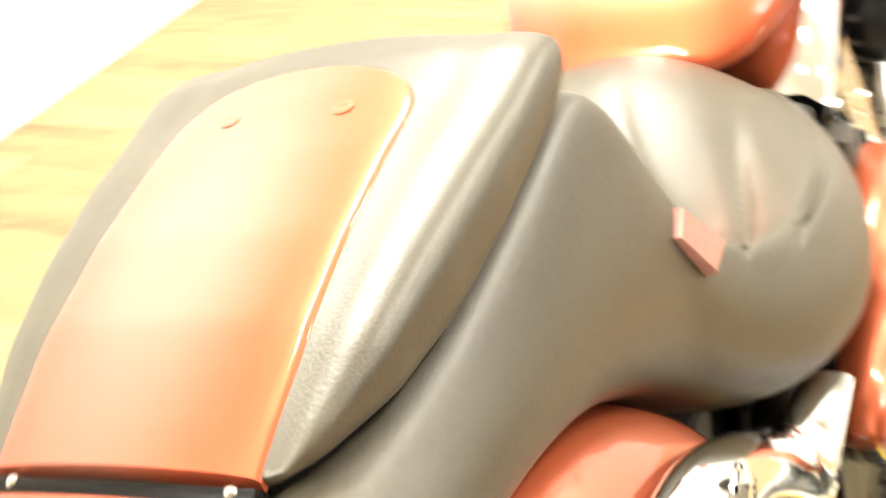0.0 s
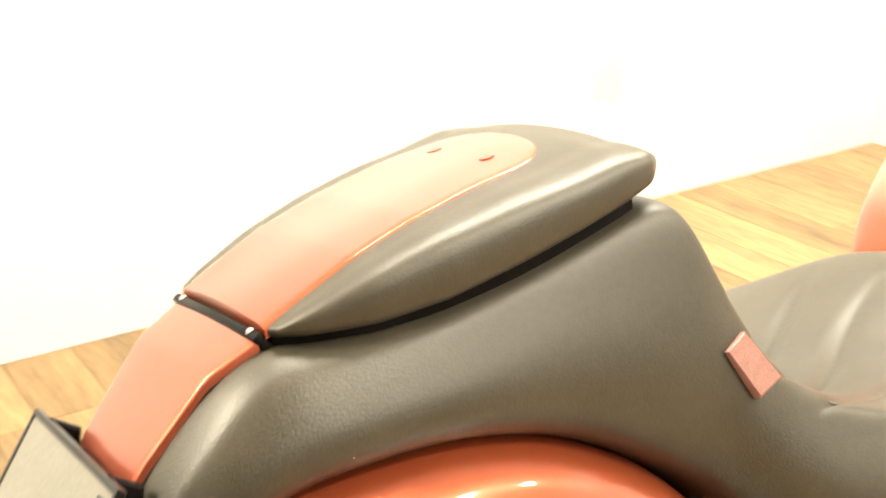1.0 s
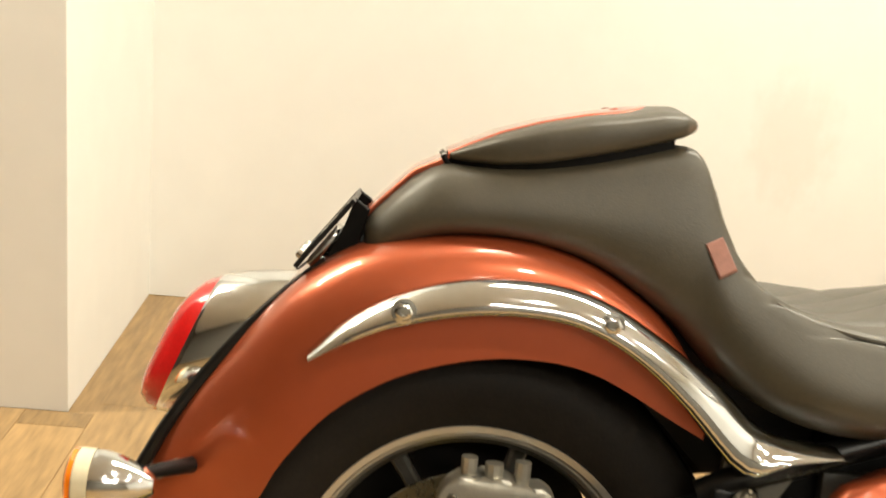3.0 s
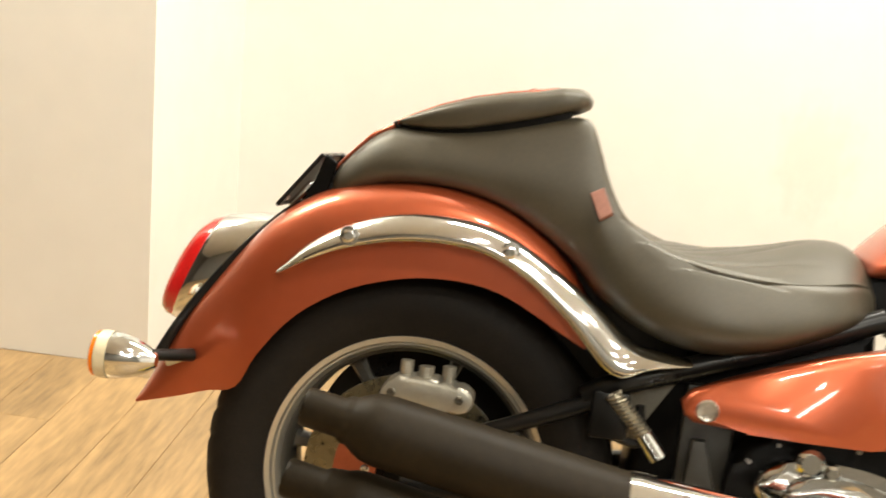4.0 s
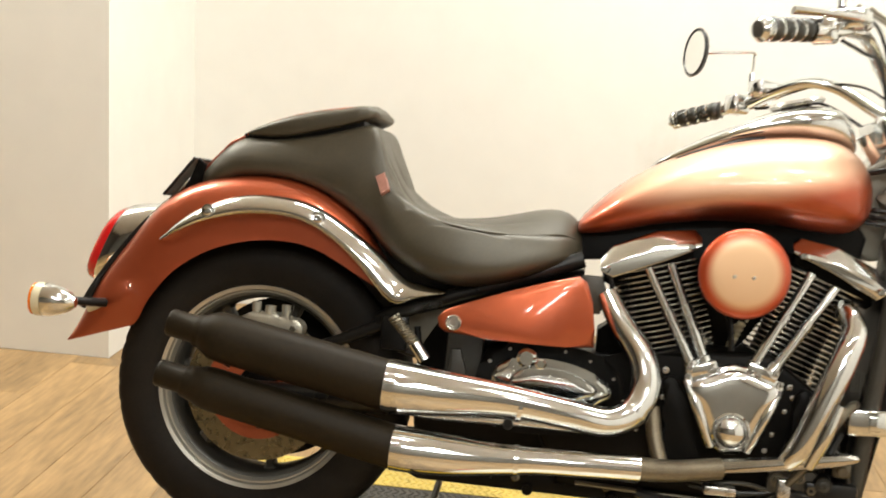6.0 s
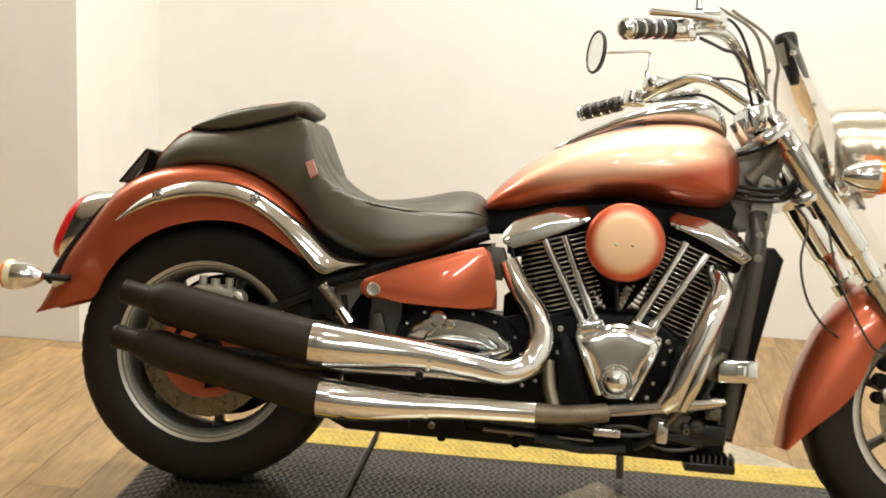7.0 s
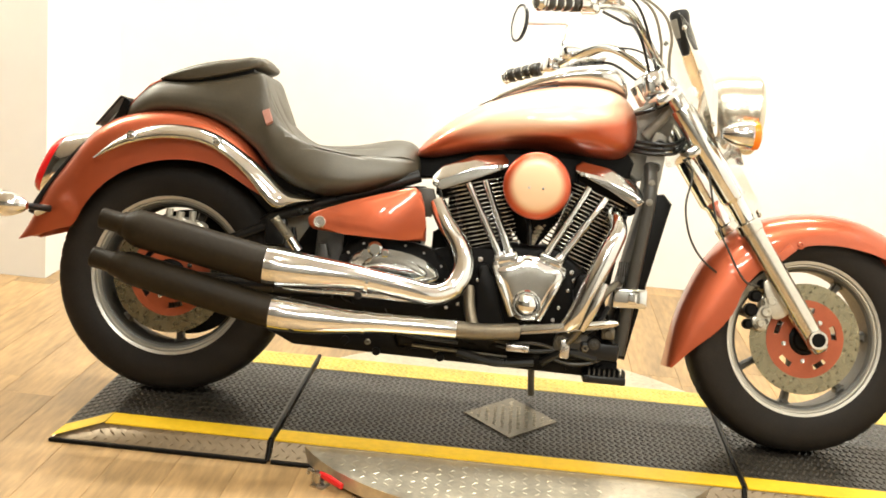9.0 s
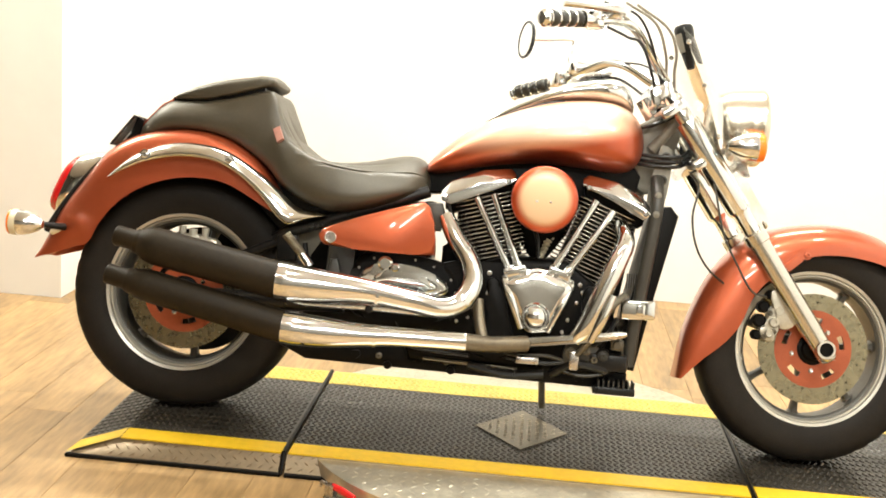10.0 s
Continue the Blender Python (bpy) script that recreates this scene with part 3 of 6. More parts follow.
def disc_set(c, h, r1, wheel, make, rot):
    bm = B()
    brake_disc_mesh(bm, c, r1 - 0.047, r1, h, 0.005, 84, 0.0042)
    make("brake_disc", bm, DISC, wheel, "drilled steel brake disc")
    bm = B()
    sector(bm, c, 0.046, 0.075, 0, 360, h - 0.003, h + 0.004, 48)
    sector(bm, c, 0.090, r1 - 0.046, 0, 360, h - 0.003, h + 0.004, 60)
    for k in range(5):
        a = rot + 72 * k
        sector(bm, c, 0.074, 0.091, a, a + 45, h - 0.003, h + 0.004, 12)
    make("disc_carrier", bm, CARRIER, wheel, "copper-painted brake disc carrier with slots")
    for k in range(5):
        a = math.radians(rot + 72 * k + 22)
        bm = B()
        bolt(bm, c @ Matrix.Translation((0.062 * math.cos(a), 0.062 * math.sin(a), h + 0.004)), 0.0050)
        make("disc_bolt", bm, CHROME, wheel)
    bm = B()
    lathe(bm, [(0.048, h - 0.006), (0.045, h + 0.001), (0.034, h + 0.004), (0.030, h + 0.012), (0.020, h + 0.014), (0, h + 0.014)], c, 32)
    make("hub_cap", bm, ENGINE_BLACK, wheel, "black hub cap")


disc_set(RC, 0.078, 0.158, rear_wheel, part, 10)
disc_set(FC, 0.066, 0.156, front_wheel, fpart, 30)
# pulley disc, widened to keep the bright wall out of the wheel
bm = B()
lathe(bm, [(0.03, 0.0), (0.10, 0.006), (0.150, 0.0), (0.178, 0.004), (0.178, -0.026), (0.150, -0.022), (0.10, -0.016), (0.03, -0.02)], axle(0, 0.105, R), 64, True)
part("belt_pulley", bm, BLACK, rear_wheel, "black drive belt pulley, widened to block the view through the wheel")
bm = B()
CB = axle(0.023, -0.070, R + 0.140)
prism(bm, smooth_outline([(-0.070, -0.016), (-0.040, -0.030), (0.0, -0.022), (0.040, -0.030), (0.066, -0.022), (0.070, 0.000), (0.052, 0.014), (0.030, 0.010), (0.012, 0.022), (-0.016, 0.018), (-0.036, 0.022), (-0.060, 0.010)], 3), 0.044, CB, 0.006, 2)
rear_caliper = part("rear_caliper", bm, CALIPER, bike, "silver rear brake caliper")
for x, z, r in ((-0.034, 0.046, 0.0100), (-0.004, 0.040, 0.0115), (0.030, 0.044, 0.0100)):
    bm = B()
    rod(bm, (0.023 + x, -0.098, R + 0.136), (0.023 + x, -0.098, R + 0.136 + z * 0.8), r * 0.85, 14)
    rod(bm, (0.023 + x, -0.098, R + 0.136 + z * 0.62), (0.023 + x, -0.098, R + 0.136 + z), r, 10)
    part("caliper_post", bm, CALIPER, rear_caliper, "bright caliper bleed post")
for x in (-0.052, 0.050):
    bm = B()
    bolt(bm, axle(0.023 + x, -0.112, R + 0.134), 0.007)
    part("caliper_bolt", bm, DARK_STEEL, rear_caliper)
bm = B()
CM = axle(FRONT_X - 0.124, -0.066, R + 0.052) @ Matrix.Rotation(math.radians(-112), 4, "Z")
prism(bm, smooth_outline([(-0.058, -0.004), (-0.050, -0.024), (-0.030, -0.014), (-0.012, -0.028), (0.010, -0.014), (0.032, -0.028), (0.050, -0.018), (0.058, 0.004), (0.044, 0.020), (0.024, 0.010), (0.004, 0.022), (-0.020, 0.010), (-0.040, 0.022), (-0.054, 0.010)], 3), 0.034, CM, 0.006, 2)
fc = fpart("front_caliper", bm, CALIPER, bike, "silver front brake caliper")
for x, y, r in ((-0.030, -0.002, 0.014), (0.004, -0.003, 0.014), (0.036, -0.002, 0.012)):
    bm = B()
    lathe(bm, [(r, 0.030), (r, 0.040), (r * 0.8, 0.044), (r * 0.45, 0.044), (r * 0.4, 0.040), (0, 0.040)], CM @ Matrix.Translation((x, y, 0)), 20)
    fpart("piston_cap", bm, CALIPER, fc)
for x, y in ((-0.050, 0.012), (0.050, -0.010), (-0.014, -0.022), (0.026, 0.008)):
    bm = B()
    bolt(bm, CM @ Matrix.Translation((x, y, 0.034)), 0.0055)
    fpart("caliper_bolt", bm, DARK_STEEL, fc)
bm = B()
for x, y, z, r in ((1.560, -0.070, 0.415, 0.016), (1.552, -0.066, 0.378, 0.018), (1.548, -0.066, 0.340, 0.014), (1.578, -0.070, 0.448, 0.013)):
    lathe(bm, [(0, 0.0), (r, 0.002), (r, 0.024), (r * 0.7, 0.030), (0, 0.030)], axle(x, y, z), 14)
fpart("caliper_back", bm, ENGINE_BLACK, fc, "black rear half of the caliper")
bm = B()
prism(bm, smooth_outline([(1.575, 0.455), (1.615, 0.470), (1.650, 0.420), (1.640, 0.370), (1.605, 0.360), (1.590, 0.400)], 3), 0.010, side(-0.098), 0.003, 2)
fpart("caliper_bracket", bm, CALIPER, fc, "silver caliper bracket")

# --- rear fender ---
FENDER = [(-0.436, 0.390, -0.428, 0.386, 0.076), (-0.402, 0.465, -0.362, 0.407, 0.096), (-0.368, 0.535, -0.310, 0.426, 0.112), (-0.306, 0.617, -0.260, 0.443, 0.136),
          (-0.252, 0.683, -0.229, 0.498, 0.148), (-0.200, 0.727, -0.176, 0.563, 0.154), (-0.142, 0.755, -0.102, 0.611, 0.157), (-0.056, 0.772, -0.016, 0.637, 0.158),
          (0.022, 0.774, 0.060, 0.641, 0.158), (0.092, 0.760, 0.115, 0.631, 0.158), (0.150, 0.732, 0.160, 0.611, 0.158), (0.204, 0.690, 0.206, 0.586, 0.158), (0.255, 0.620, 0.247, 0.565, 0.158)]


def arch(stations, n=3.0, seg=24, per=4, tail=0.0):
    """Mudguard skin from rows of crown (x, z), edge (x, z) and half width; tail makes the first rows rounder in section."""
    a = curve([(s[0], s[1], 0) for s in stations], per)
    b = curve([(s[2], s[3], 0) for s in stations], per)
    w = curve([(s[4], 0, 0) for s in stations], per)
    rings = []
    full = n
    for i, (p, q, ww) in enumerate(zip(a, b, w)):
        ring = []
        n = full - tail * max(0.0, 1 - i / (per * 4.5))
        for k in range(seg + 1):
            th = math.pi * (k / seg - 0.5)
            sy = math.copysign(abs(math.sin(th)) ** (2 / n), math.sin(th))
            h = max(0.0, math.cos(th)) ** (2 / n)
            ring.append(Vector((q.x + (p.x - q.x) * h, ww.x * sy, q.y + (p.y - q.y) * h)))
        rings.append(ring)
    return rings


bm = B()
loft(bm, arch(FENDER, 4.6, tail=2.2), False, False)
bmesh.ops.solidify(bm, geom=bm.faces[:], thickness=0.004)
rear_fender = part("rear_fender", bm, PAINT, bike, "copper-orange painted rear mudguard", 60)


def strut(sgn):
    """Chrome fender strut: a long sickle that ends in a foot."""
    up = [(-0.207, 0.633), (-0.169, 0.671), (-0.114, 0.704), (-0.036, 0.729), (0.048, 0.732), (0.117, 0.717), (0.187, 0.679), (0.258, 0.629), (0.310, 0.586), (0.345, 0.578), (0.394, 0.572)]
    lo = [(-0.204, 0.622), (-0.154, 0.651), (-0.102, 0.673), (-0.024, 0.691), (0.052, 0.693), (0.107, 0.681), (0.161, 0.652), (0.216, 0.606), (0.285, 0.538), (0.336, 0.551), (0.394, 0.565)]
    a = curve([(x, z, 0) for x, z in up], 4)
    b = curve([(x, z, 0) for x, z in lo], 4)
    rings = []
    n = len(a)
    for i, (p, q) in enumerate(zip(a, b)):
        y0 = 0.156 + 0.020 * min(1.0, i / (n * 0.3)) + 0.02 * max(0.0, i / n - 0.6)
        c, d = (p + q) / 2, (p - q) / 2
        ring = []
        for k in range(14):
            th = 2 * math.pi * k / 14
            ring.append(Vector((c.x + d.x * math.cos(th), sgn * (y0 - 0.012 * math.cos(th) + 0.016 * math.sin(th)), c.y + d.y * math.cos(th))))
        rings.append(ring)
    bm = B()
    loft(bm, rings)
    return bm


rstrut = part("fender_strut", strut(-1), CHROME, bike, "curved chrome fender strut", 50)
for x, z in ((-0.103, 0.691), (0.126, 0.694)):
    bm = B()
    bolt(bm, axle(x, -0.188, z), 0.0105, 0.008)
    part("strut_bolt", bm, CHROME, rstrut, "chrome bolt")
part("fender_strut", strut(1), CHROME, bike, "curved chrome fender strut", 50)

# --- seat ---
#        x      zb     ridge  crown  wb     wm     wt
SEAT = [(-0.160, 0.722, 0.764, 0.017, 0.062, 0.076, 0.070), (-0.146, 0.732, 0.783, 0.014, 0.082, 0.094, 0.080), (-0.104, 0.752, 0.831, 0.008, 0.100, 0.110, 0.088),
        (-0.068, 0.764, 0.850, 0.007, 0.108, 0.116, 0.089), (-0.045, 0.767, 0.848, 0.003, 0.112, 0.120, 0.096), (0.030, 0.769, 0.852, 0.002, 0.118, 0.128, 0.108), (0.108, 0.750, 0.868, 0.002, 0.126, 0.136, 0.117),
        (0.160, 0.720, 0.882, 0.002, 0.132, 0.143, 0.122), (0.207, 0.688, 0.896, 0.001, 0.140, 0.149, 0.126), (0.225, 0.670, 0.884, 0.001, 0.144, 0.152, 0.130),
        (0.238, 0.656, 0.848, 0.000, 0.148, 0.157, 0.136), (0.253, 0.640, 0.807, -0.004, 0.154, 0.164, 0.144), (0.274, 0.624, 0.765, -0.010, 0.160, 0.174, 0.154),
        (0.306, 0.604, 0.735, -0.014, 0.168, 0.190, 0.168), (0.356, 0.583, 0.714, -0.002, 0.176, 0.208, 0.186), (0.422, 0.571, 0.701, 0.014, 0.178, 0.220, 0.198),
        (0.498, 0.583, 0.695, 0.036, 0.168, 0.216, 0.192), (0.561, 0.605, 0.697, 0.056, 0.150, 0.198, 0.172), (0.610, 0.626, 0.702, 0.054, 0.126, 0.170, 0.146),
        (0.640, 0.640, 0.696, 0.042, 0.100, 0.132, 0.112), (0.658, 0.652, 0.686, 0.020, 0.074, 0.094, 0.080)]


def seat_ring(s):
    x, zb, zr, cr, wb, wm, wt = s
    h = zr - zb
    half = [(0, zb), (wb * 0.6, zb), (wb * 0.97, zb + 0.004), (wm * 1.005, zb + 0.22 * h), (wm, zb + 0.52 * h), (wt + (wm - wt) * 0.30, zr - 0.16 * h), (wt, zr - 0.006), (wt - 0.016, zr + 0.002),
            (wt * 0.5, zr + cr * 0.78), (0, zr + cr)]
    return [Vector((x, -y, z)) for y, z in half] + [Vector((x, y, z)) for y, z in half[-2:0:-1]]


bm = B()
loft(bm, [seat_ring(s) for s in SEAT])
seat = part("seat", bm, LEATHER, bike, "smooth black leather two-up seat", 80, 4)


# soft folds that fan out over the rider's seat
dg = bpy.context.evaluated_depsgraph_get()
me = bpy.data.meshes.new_from_object(seat.evaluated_get(dg))
seat.modifiers.clear()
seat.data = me
for v in me.vertices:
    x, y, z = v.co
    if not 0.236 < x < 0.58:
        continue
    dx, dy = x - 0.205, y + 0.185
    rr, ang = math.hypot(dx, dy), math.atan2(dy, dx)
    row = lerp_table(SEAT, x)
    k = max(0.0, min(1.0, (x - 0.236) / 0.02)) * max(0.0, min(1.0, (0.58 - x) / 0.14)) * max(0.0, min(1.0, (rr - 0.05) / 0.06)) * max(0.0, min(1.0, (z - row[1] + 0.022) / 0.018))
    wv = abs(math.sin(ang * 14.0 + 2.0 * rr + 0.6 * math.sin(9 * rr + 2) + 0.35 * math.sin(31 * y)))
    lift = k * (0.0018 - 0.0070 * (1 - wv) ** 2.4)
    v.co.z += lift * (0.5 if x < 0.29 else 1.0)
    v.co.x += lift * (0.8 if x < 0.29 else 0.0)
for poly in me.polygons:
    poly.use_smooth = True
bm = B()
pts = []
for row in SEAT[10:20]:
    pts.append((row[0] - 0.002, -(row[6] - 0.010), row[2] - 0.0025))
tube(bm, pts, 0.0028, 6, 4)
part("piping", bm, LEATHER, seat)

#       x      lower edge     crease        inlay edge    crown
PAD = [(-0.066, 0.8590, 0.0735, 0.8605, 0.0730, 0.861, 0.0705, 0.865), (-0.046, 0.857, 0.086, 0.870, 0.082, 0.872, 0.0725, 0.8735), (-0.005, 0.857, 0.101, 0.890, 0.093, 0.891, 0.0735, 0.8925),
       (0.043, 0.863, 0.111, 0.906, 0.100, 0.907, 0.0745, 0.9080), (0.097, 0.876, 0.118, 0.919, 0.104, 0.9195, 0.0745, 0.9215), (0.140, 0.887, 0.121, 0.925, 0.106, 0.926, 0.074, 0.9305),
       (0.177, 0.898, 0.123, 0.932, 0.105, 0.934, 0.073, 0.9365), (0.200, 0.906, 0.121, 0.932, 0.104, 0.933, 0.070, 0.938), (0.213, 0.912, 0.109, 0.925, 0.095, 0.927, 0.064, 0.931), (0.219, 0.916, 0.088, 0.919, 0.078, 0.920, 0.055, 0.922)]


def pad_z(x, y):
    """Height of the pad's top within the inlay."""
    zb, wb, zc, wc, zi, wi, zt = lerp_table(PAD, x)
    return zt - (zt - zi) * min(1.0, abs(y) / wi) ** 2.2


def pad_half(x):
    """Right half of the pad's section, from the crown out to the lower edge: a convex top that rolls over into a bulging flank."""
    zb, wb, zc, wc, zi, wi, zt = lerp_table(PAD, x)
    out = [(wi * q, zt - (zt - zi) * q ** 2.2) for q in (0.0, 0.2, 0.4, 0.6, 0.8, 0.95)]
    zi -= 0.0016 * min(1.0, (wc - wi) / 0.02)
    zm, wm = zb + 0.34 * (zi - zb), wb + 0.003
    for k in range(12):
        th = math.radians(4 + 86 * k / 11)
        out.append((wi + (wm - wi) * math.sin(th) ** 0.72, zm + (zi - zm) * math.cos(th) ** 0.58))
    return out + [(wb + 0.002, zb + 0.10 * (zi - zb)), (wb, zb)]


bm = B()
rings = []
for p in curve([(r[0], 0, 0) for r in PAD], 4):
    half = pad_half(p.x)
    zb, wb = half[-1][1], half[-1][0]
    under = [(wb * 0.95, zb - 0.004), (wb * 0.5, zb - 0.005)]
    right = [Vector((p.x, -y, z)) for y, z in half + under]
    left = [Vector((p.x, y, z)) for y, z in reversed(half[1:] + under)]
    rings.append(right + [Vector((p.x, 0, zb - 0.005))] + left)
loft(bm, rings)
pad = part("pillion_pad", bm, LEATHER, seat, "raised black pillion pad with creased flanks", 75, 1)
# black filler, painted in for the shade of the gap under the pad
bm = B()
loft(bm, [[Vector((x, sy * lerp_table(PAD, x)[1], lerp_table(PAD, x)[0] + dz)) for sy, dz in ((-0.91, -0.030), (-0.91, 0.002), (0.91, 0.002), (0.91, -0.030))] for x in np.linspace(-0.062, 0.190, 20)])
part("pad_base", bm, ENGINE_BLACK, seat, "black filler that paints the gap under the pad dark")


def inlay(x0, x1, wf, zf, n=24, lift=0.002):
    """Painted panel that follows a surface zf(x, y); wf gives its half width."""
    bm = B()
    rows = []
    for x in np.linspace(x0, x1, n):
        w = wf(x)
        ys = [w * c for c in (-1.0, -0.985, -0.95, -0.88, -0.75, -0.6, -0.4, -0.2, 0.0, 0.2, 0.4, 0.6, 0.75, 0.88, 0.95, 0.985, 1.0)]
        edge = [0.0030, 0.0013, 0.0003] + [0.0] * 11 + [0.0003, 0.0013, 0.0030]
        ring = [Vector((x, y, zf(x, y) + lift - e)) for y, e in zip(ys, edge)]
        rows.append(ring + [Vector((x, y, zf(x, y) - 0.006)) for y in reversed(ys)])
    loft(bm, rows)
    return bm


def inlay_width(x):
    w = 0.0700 + 0.0025 * min(1.0, (x + 0.066) / 0.05)
    return w * max(0.02, 1 - (max(0.0, x - 0.116) / 0.0525) ** 2.6) ** 0.40


part("pad_inlay", inlay(-0.066, 0.168, inlay_width, lambda x, y: pad_z(x, y), 44, 0.0016), INLAY_PAINT, seat, "cream inlay with copper-orange edges on the pillion pad", 60)
for y in (-0.034, 0.034):
    bm = B()
    lathe(bm, [(0.0058, -0.001), (0.0054, 0.0008), (0.003, 0.0014), (0.0012, 0.0008), (0, 0.0008)], Matrix.Translation((0.128, y, pad_z(0.128, y) + 0.0016)) @ Matrix.Rotation(math.radians(-13), 4, "Y"), 16)
    part("inlay_screw", bm, INLAY_PAINT, seat)


def tail_z(x, y):
    zr, cr, wt = lerp_table([(r[0], r[2], r[3], r[6]) for r in SEAT], x)
    return zr + cr * (1 - 0.55 * (abs(y) / wt) ** 2) + 0.0014


part("tail_inlay", inlay(-0.159, -0.0705, lambda x: 0.052 + 0.017 * (x + 0.159) / 0.0885, tail_z, 18, 0.0016), TAIL_PAINT, seat, "copper-orange painted tail inlay behind the pad")
bm = B()
box(bm, 0.007, 0.140, 0.014, Matrix.Translation((-0.0680, 0, 0.8535)) @ Matrix.Rotation(math.radians(-35), 4, "Y"), 0.002)
part("inlay_slot", bm, ENGINE_BLACK, seat, "black slot between the two inlays")
bm = B()
box(bm, 0.046, 0.13, 0.05, Matrix.Translation((-0.168, 0, 0.735)) @ Matrix.Rotation(math.radians(-38), 4, "Y"), 0.008)
part("rear_bracket", bm, ENGINE_BLACK, seat, "black block under the tail of the seat")
for y in (-0.058, 0.056):
    bm = B()
    lathe(bm, [(0.0030, -0.004), (0.0030, 0.001), (0.002, 0.002), (0, 0.0022)], along((-0.0705, y, 0.8590), (-0.0735, y, 0.866)), 12)
    part("inlay_stud", bm, DULL_CHROME, seat, "small chrome stud")
bm = B()
q = [Vector(p) for p in ((0.246, -0.151, 0.797), (0.228, -0.152, 0.787), (0.245, -0.164, 0.752), (0.262, -0.168, 0.763))]
nrm = (q[1] - q[0]).cross(q[3] - q[0]).normalized()
nrm = nrm if nrm.y < 0 else -nrm
mid = sum(q, Vector()) / 4
rows = []
for k, off in ((1.0, -0.008), (1.0, 0.0005), (0.93, 0.0018)):
    rows.append([mid + (p - mid) * k + nrm * off for p in q])
loft(bm, rows)
part("seat_tag", bm, TAG, seat, "small pale pink leather tag")
bm = B()
lathe(bm, [(0.004, 0), (0.003, 0.002), (0, 0.0025)], axle(0.618, -0.118, 0.650), 10)
part("seat_snap", bm, CHROME, seat)

# --- plate, tail light, signals ---
bm = B()
t_dir = Vector((-0.172 + 0.233, 0, 0.797 - 0.717)).normalized()
n_dir = Vector((-t_dir.z, 0, t_dir.x))
PLATE = Matrix(((0, t_dir.x, n_dir.x, -0.203), (-1, 0, 0, 0), (0, t_dir.z, n_dir.z, 0.758), (0, 0, 0, 1)))
box(bm, 0.176, 0.100, 0.002, PLATE, 0.0008, 1)
plate = part("number_plate", bm, PLATE_FACE, bike, "pale number plate in a black frame")
bm = B()
for sx, sy, ox, oy in ((0.182, 0.005, 0, 0.050), (0.182, 0.005, 0, -0.050), (0.005, 0.104, 0.0885, 0), (0.005, 0.104, -0.0885, 0)):
    box(bm, sx, sy, 0.006, PLATE @ Matrix.Translation((ox, oy, -0.001)), 0.001, 1)
part("plate_frame", bm, BLACK, plate, "black plate frame")
for ox, oy, sx, sy in ((0.074, 0.034, 0.010, 0.016), (0.066, -0.024, 0.018, 0.030), (0.042, -0.028, 0.020, 0.022), (0.014, -0.026, 0.012, 0.026)):
    bm = B()
    box(bm, sx, sy, 0.0012, PLATE @ Matrix.Translation((ox, oy, 0.0018)))
    part("plate_bar", bm, DARK_INK, plate)
bm = B()
box(bm, 0.12, 0.05, 0.010, PLATE @ Matrix.Translation((0, -0.02, -0.012)), 0.003)
rod(bm, (-0.215, -0.03, 0.722), (-0.16, -0.03, 0.715), 0.008)
rod(bm, (-0.215, 0.03, 0.722), (-0.16, 0.03, 0.715), 0.008)
part("plate_bracket", bm, CHROME, plate, "chrome plate bracket")
for y in (-0.060, 0.068):
    bm = B()
    prism(bm, [(-0.170, 0.800), (-0.152, 0.788), (-0.163, 0.740), (-0.190, 0.690), (-0.210, 0.708), (-0.182, 0.757)], 0.008, side(y), 0.002, 1)
    part("plate_holder", bm, ENGINE_BLACK, plate, "black plate holder arm")
for y in (-0.045, 0.0, 0.045):
    bm = B()
    lathe(bm, [(0, 0.006), (0.005, 0.005), (0.007, 0.002), (0.007, -0.004), (0, -0.004)], PLATE @ Matrix.Translation((y, -0.043, 0.003)), 16)
    part("plate_screw", bm, CHROME, plate)

# tail light housing: chrome shell with a red lens
def tail_ring(x, zc, hy, hz, n=18, p=2.6):
    out = []
    for k in range(n):
        th = 2 * math.pi * k / n
        c, s = math.cos(th), math.sin(th)
        out.append(Vector((x, hy * math.copysign(abs(c) ** (2 / p), c), zc + hz * math.copysign(abs(s) ** (2 / p), s))))
    return out


def sheared(rings, k, zc):
    for r in rings:
        for v in r:
            v.x += k * (v.z - zc)
    return rings


bm = B()
loft(bm, sheared([tail_ring(-0.364, 0.600, 0.070, 0.085), tail_ring(-0.358, 0.601, 0.073, 0.088), tail_ring(-0.315, 0.607, 0.073, 0.088), tail_ring(-0.250, 0.618, 0.068, 0.082)], 0.40, 0.60))
tail = part("tail_light", bm, CHROME, bike, "chrome tail light housing", 50)
for red in (True, False):
    bm = B()
    loft(bm, sheared([tail_ring(-0.4005, 0.594, 0.012, 0.022), tail_ring(-0.398, 0.595, 0.036, 0.048), tail_ring(-0.390, 0.597, 0.055, 0.068), tail_ring(-0.378, 0.599, 0.065, 0.080), tail_ring(-0.364, 0.600, 0.0695, 0.0845)], 0.40, 0.60))
    bmesh.ops.bisect_plane(bm, geom=bm.verts[:] + bm.edges[:] + bm.faces[:], plane_co=(0, 0, 0.566), plane_no=(-0.35, 0, 1), clear_inner=red, clear_outer=not red)
    if red:
        part("tail_lens", bm, RED_LENS, tail, "domed red lens", 60)
    else:
        part("clear_lens", bm, CLEAR_LENS, tail, "clear lower lens over the plate lamp", 60)
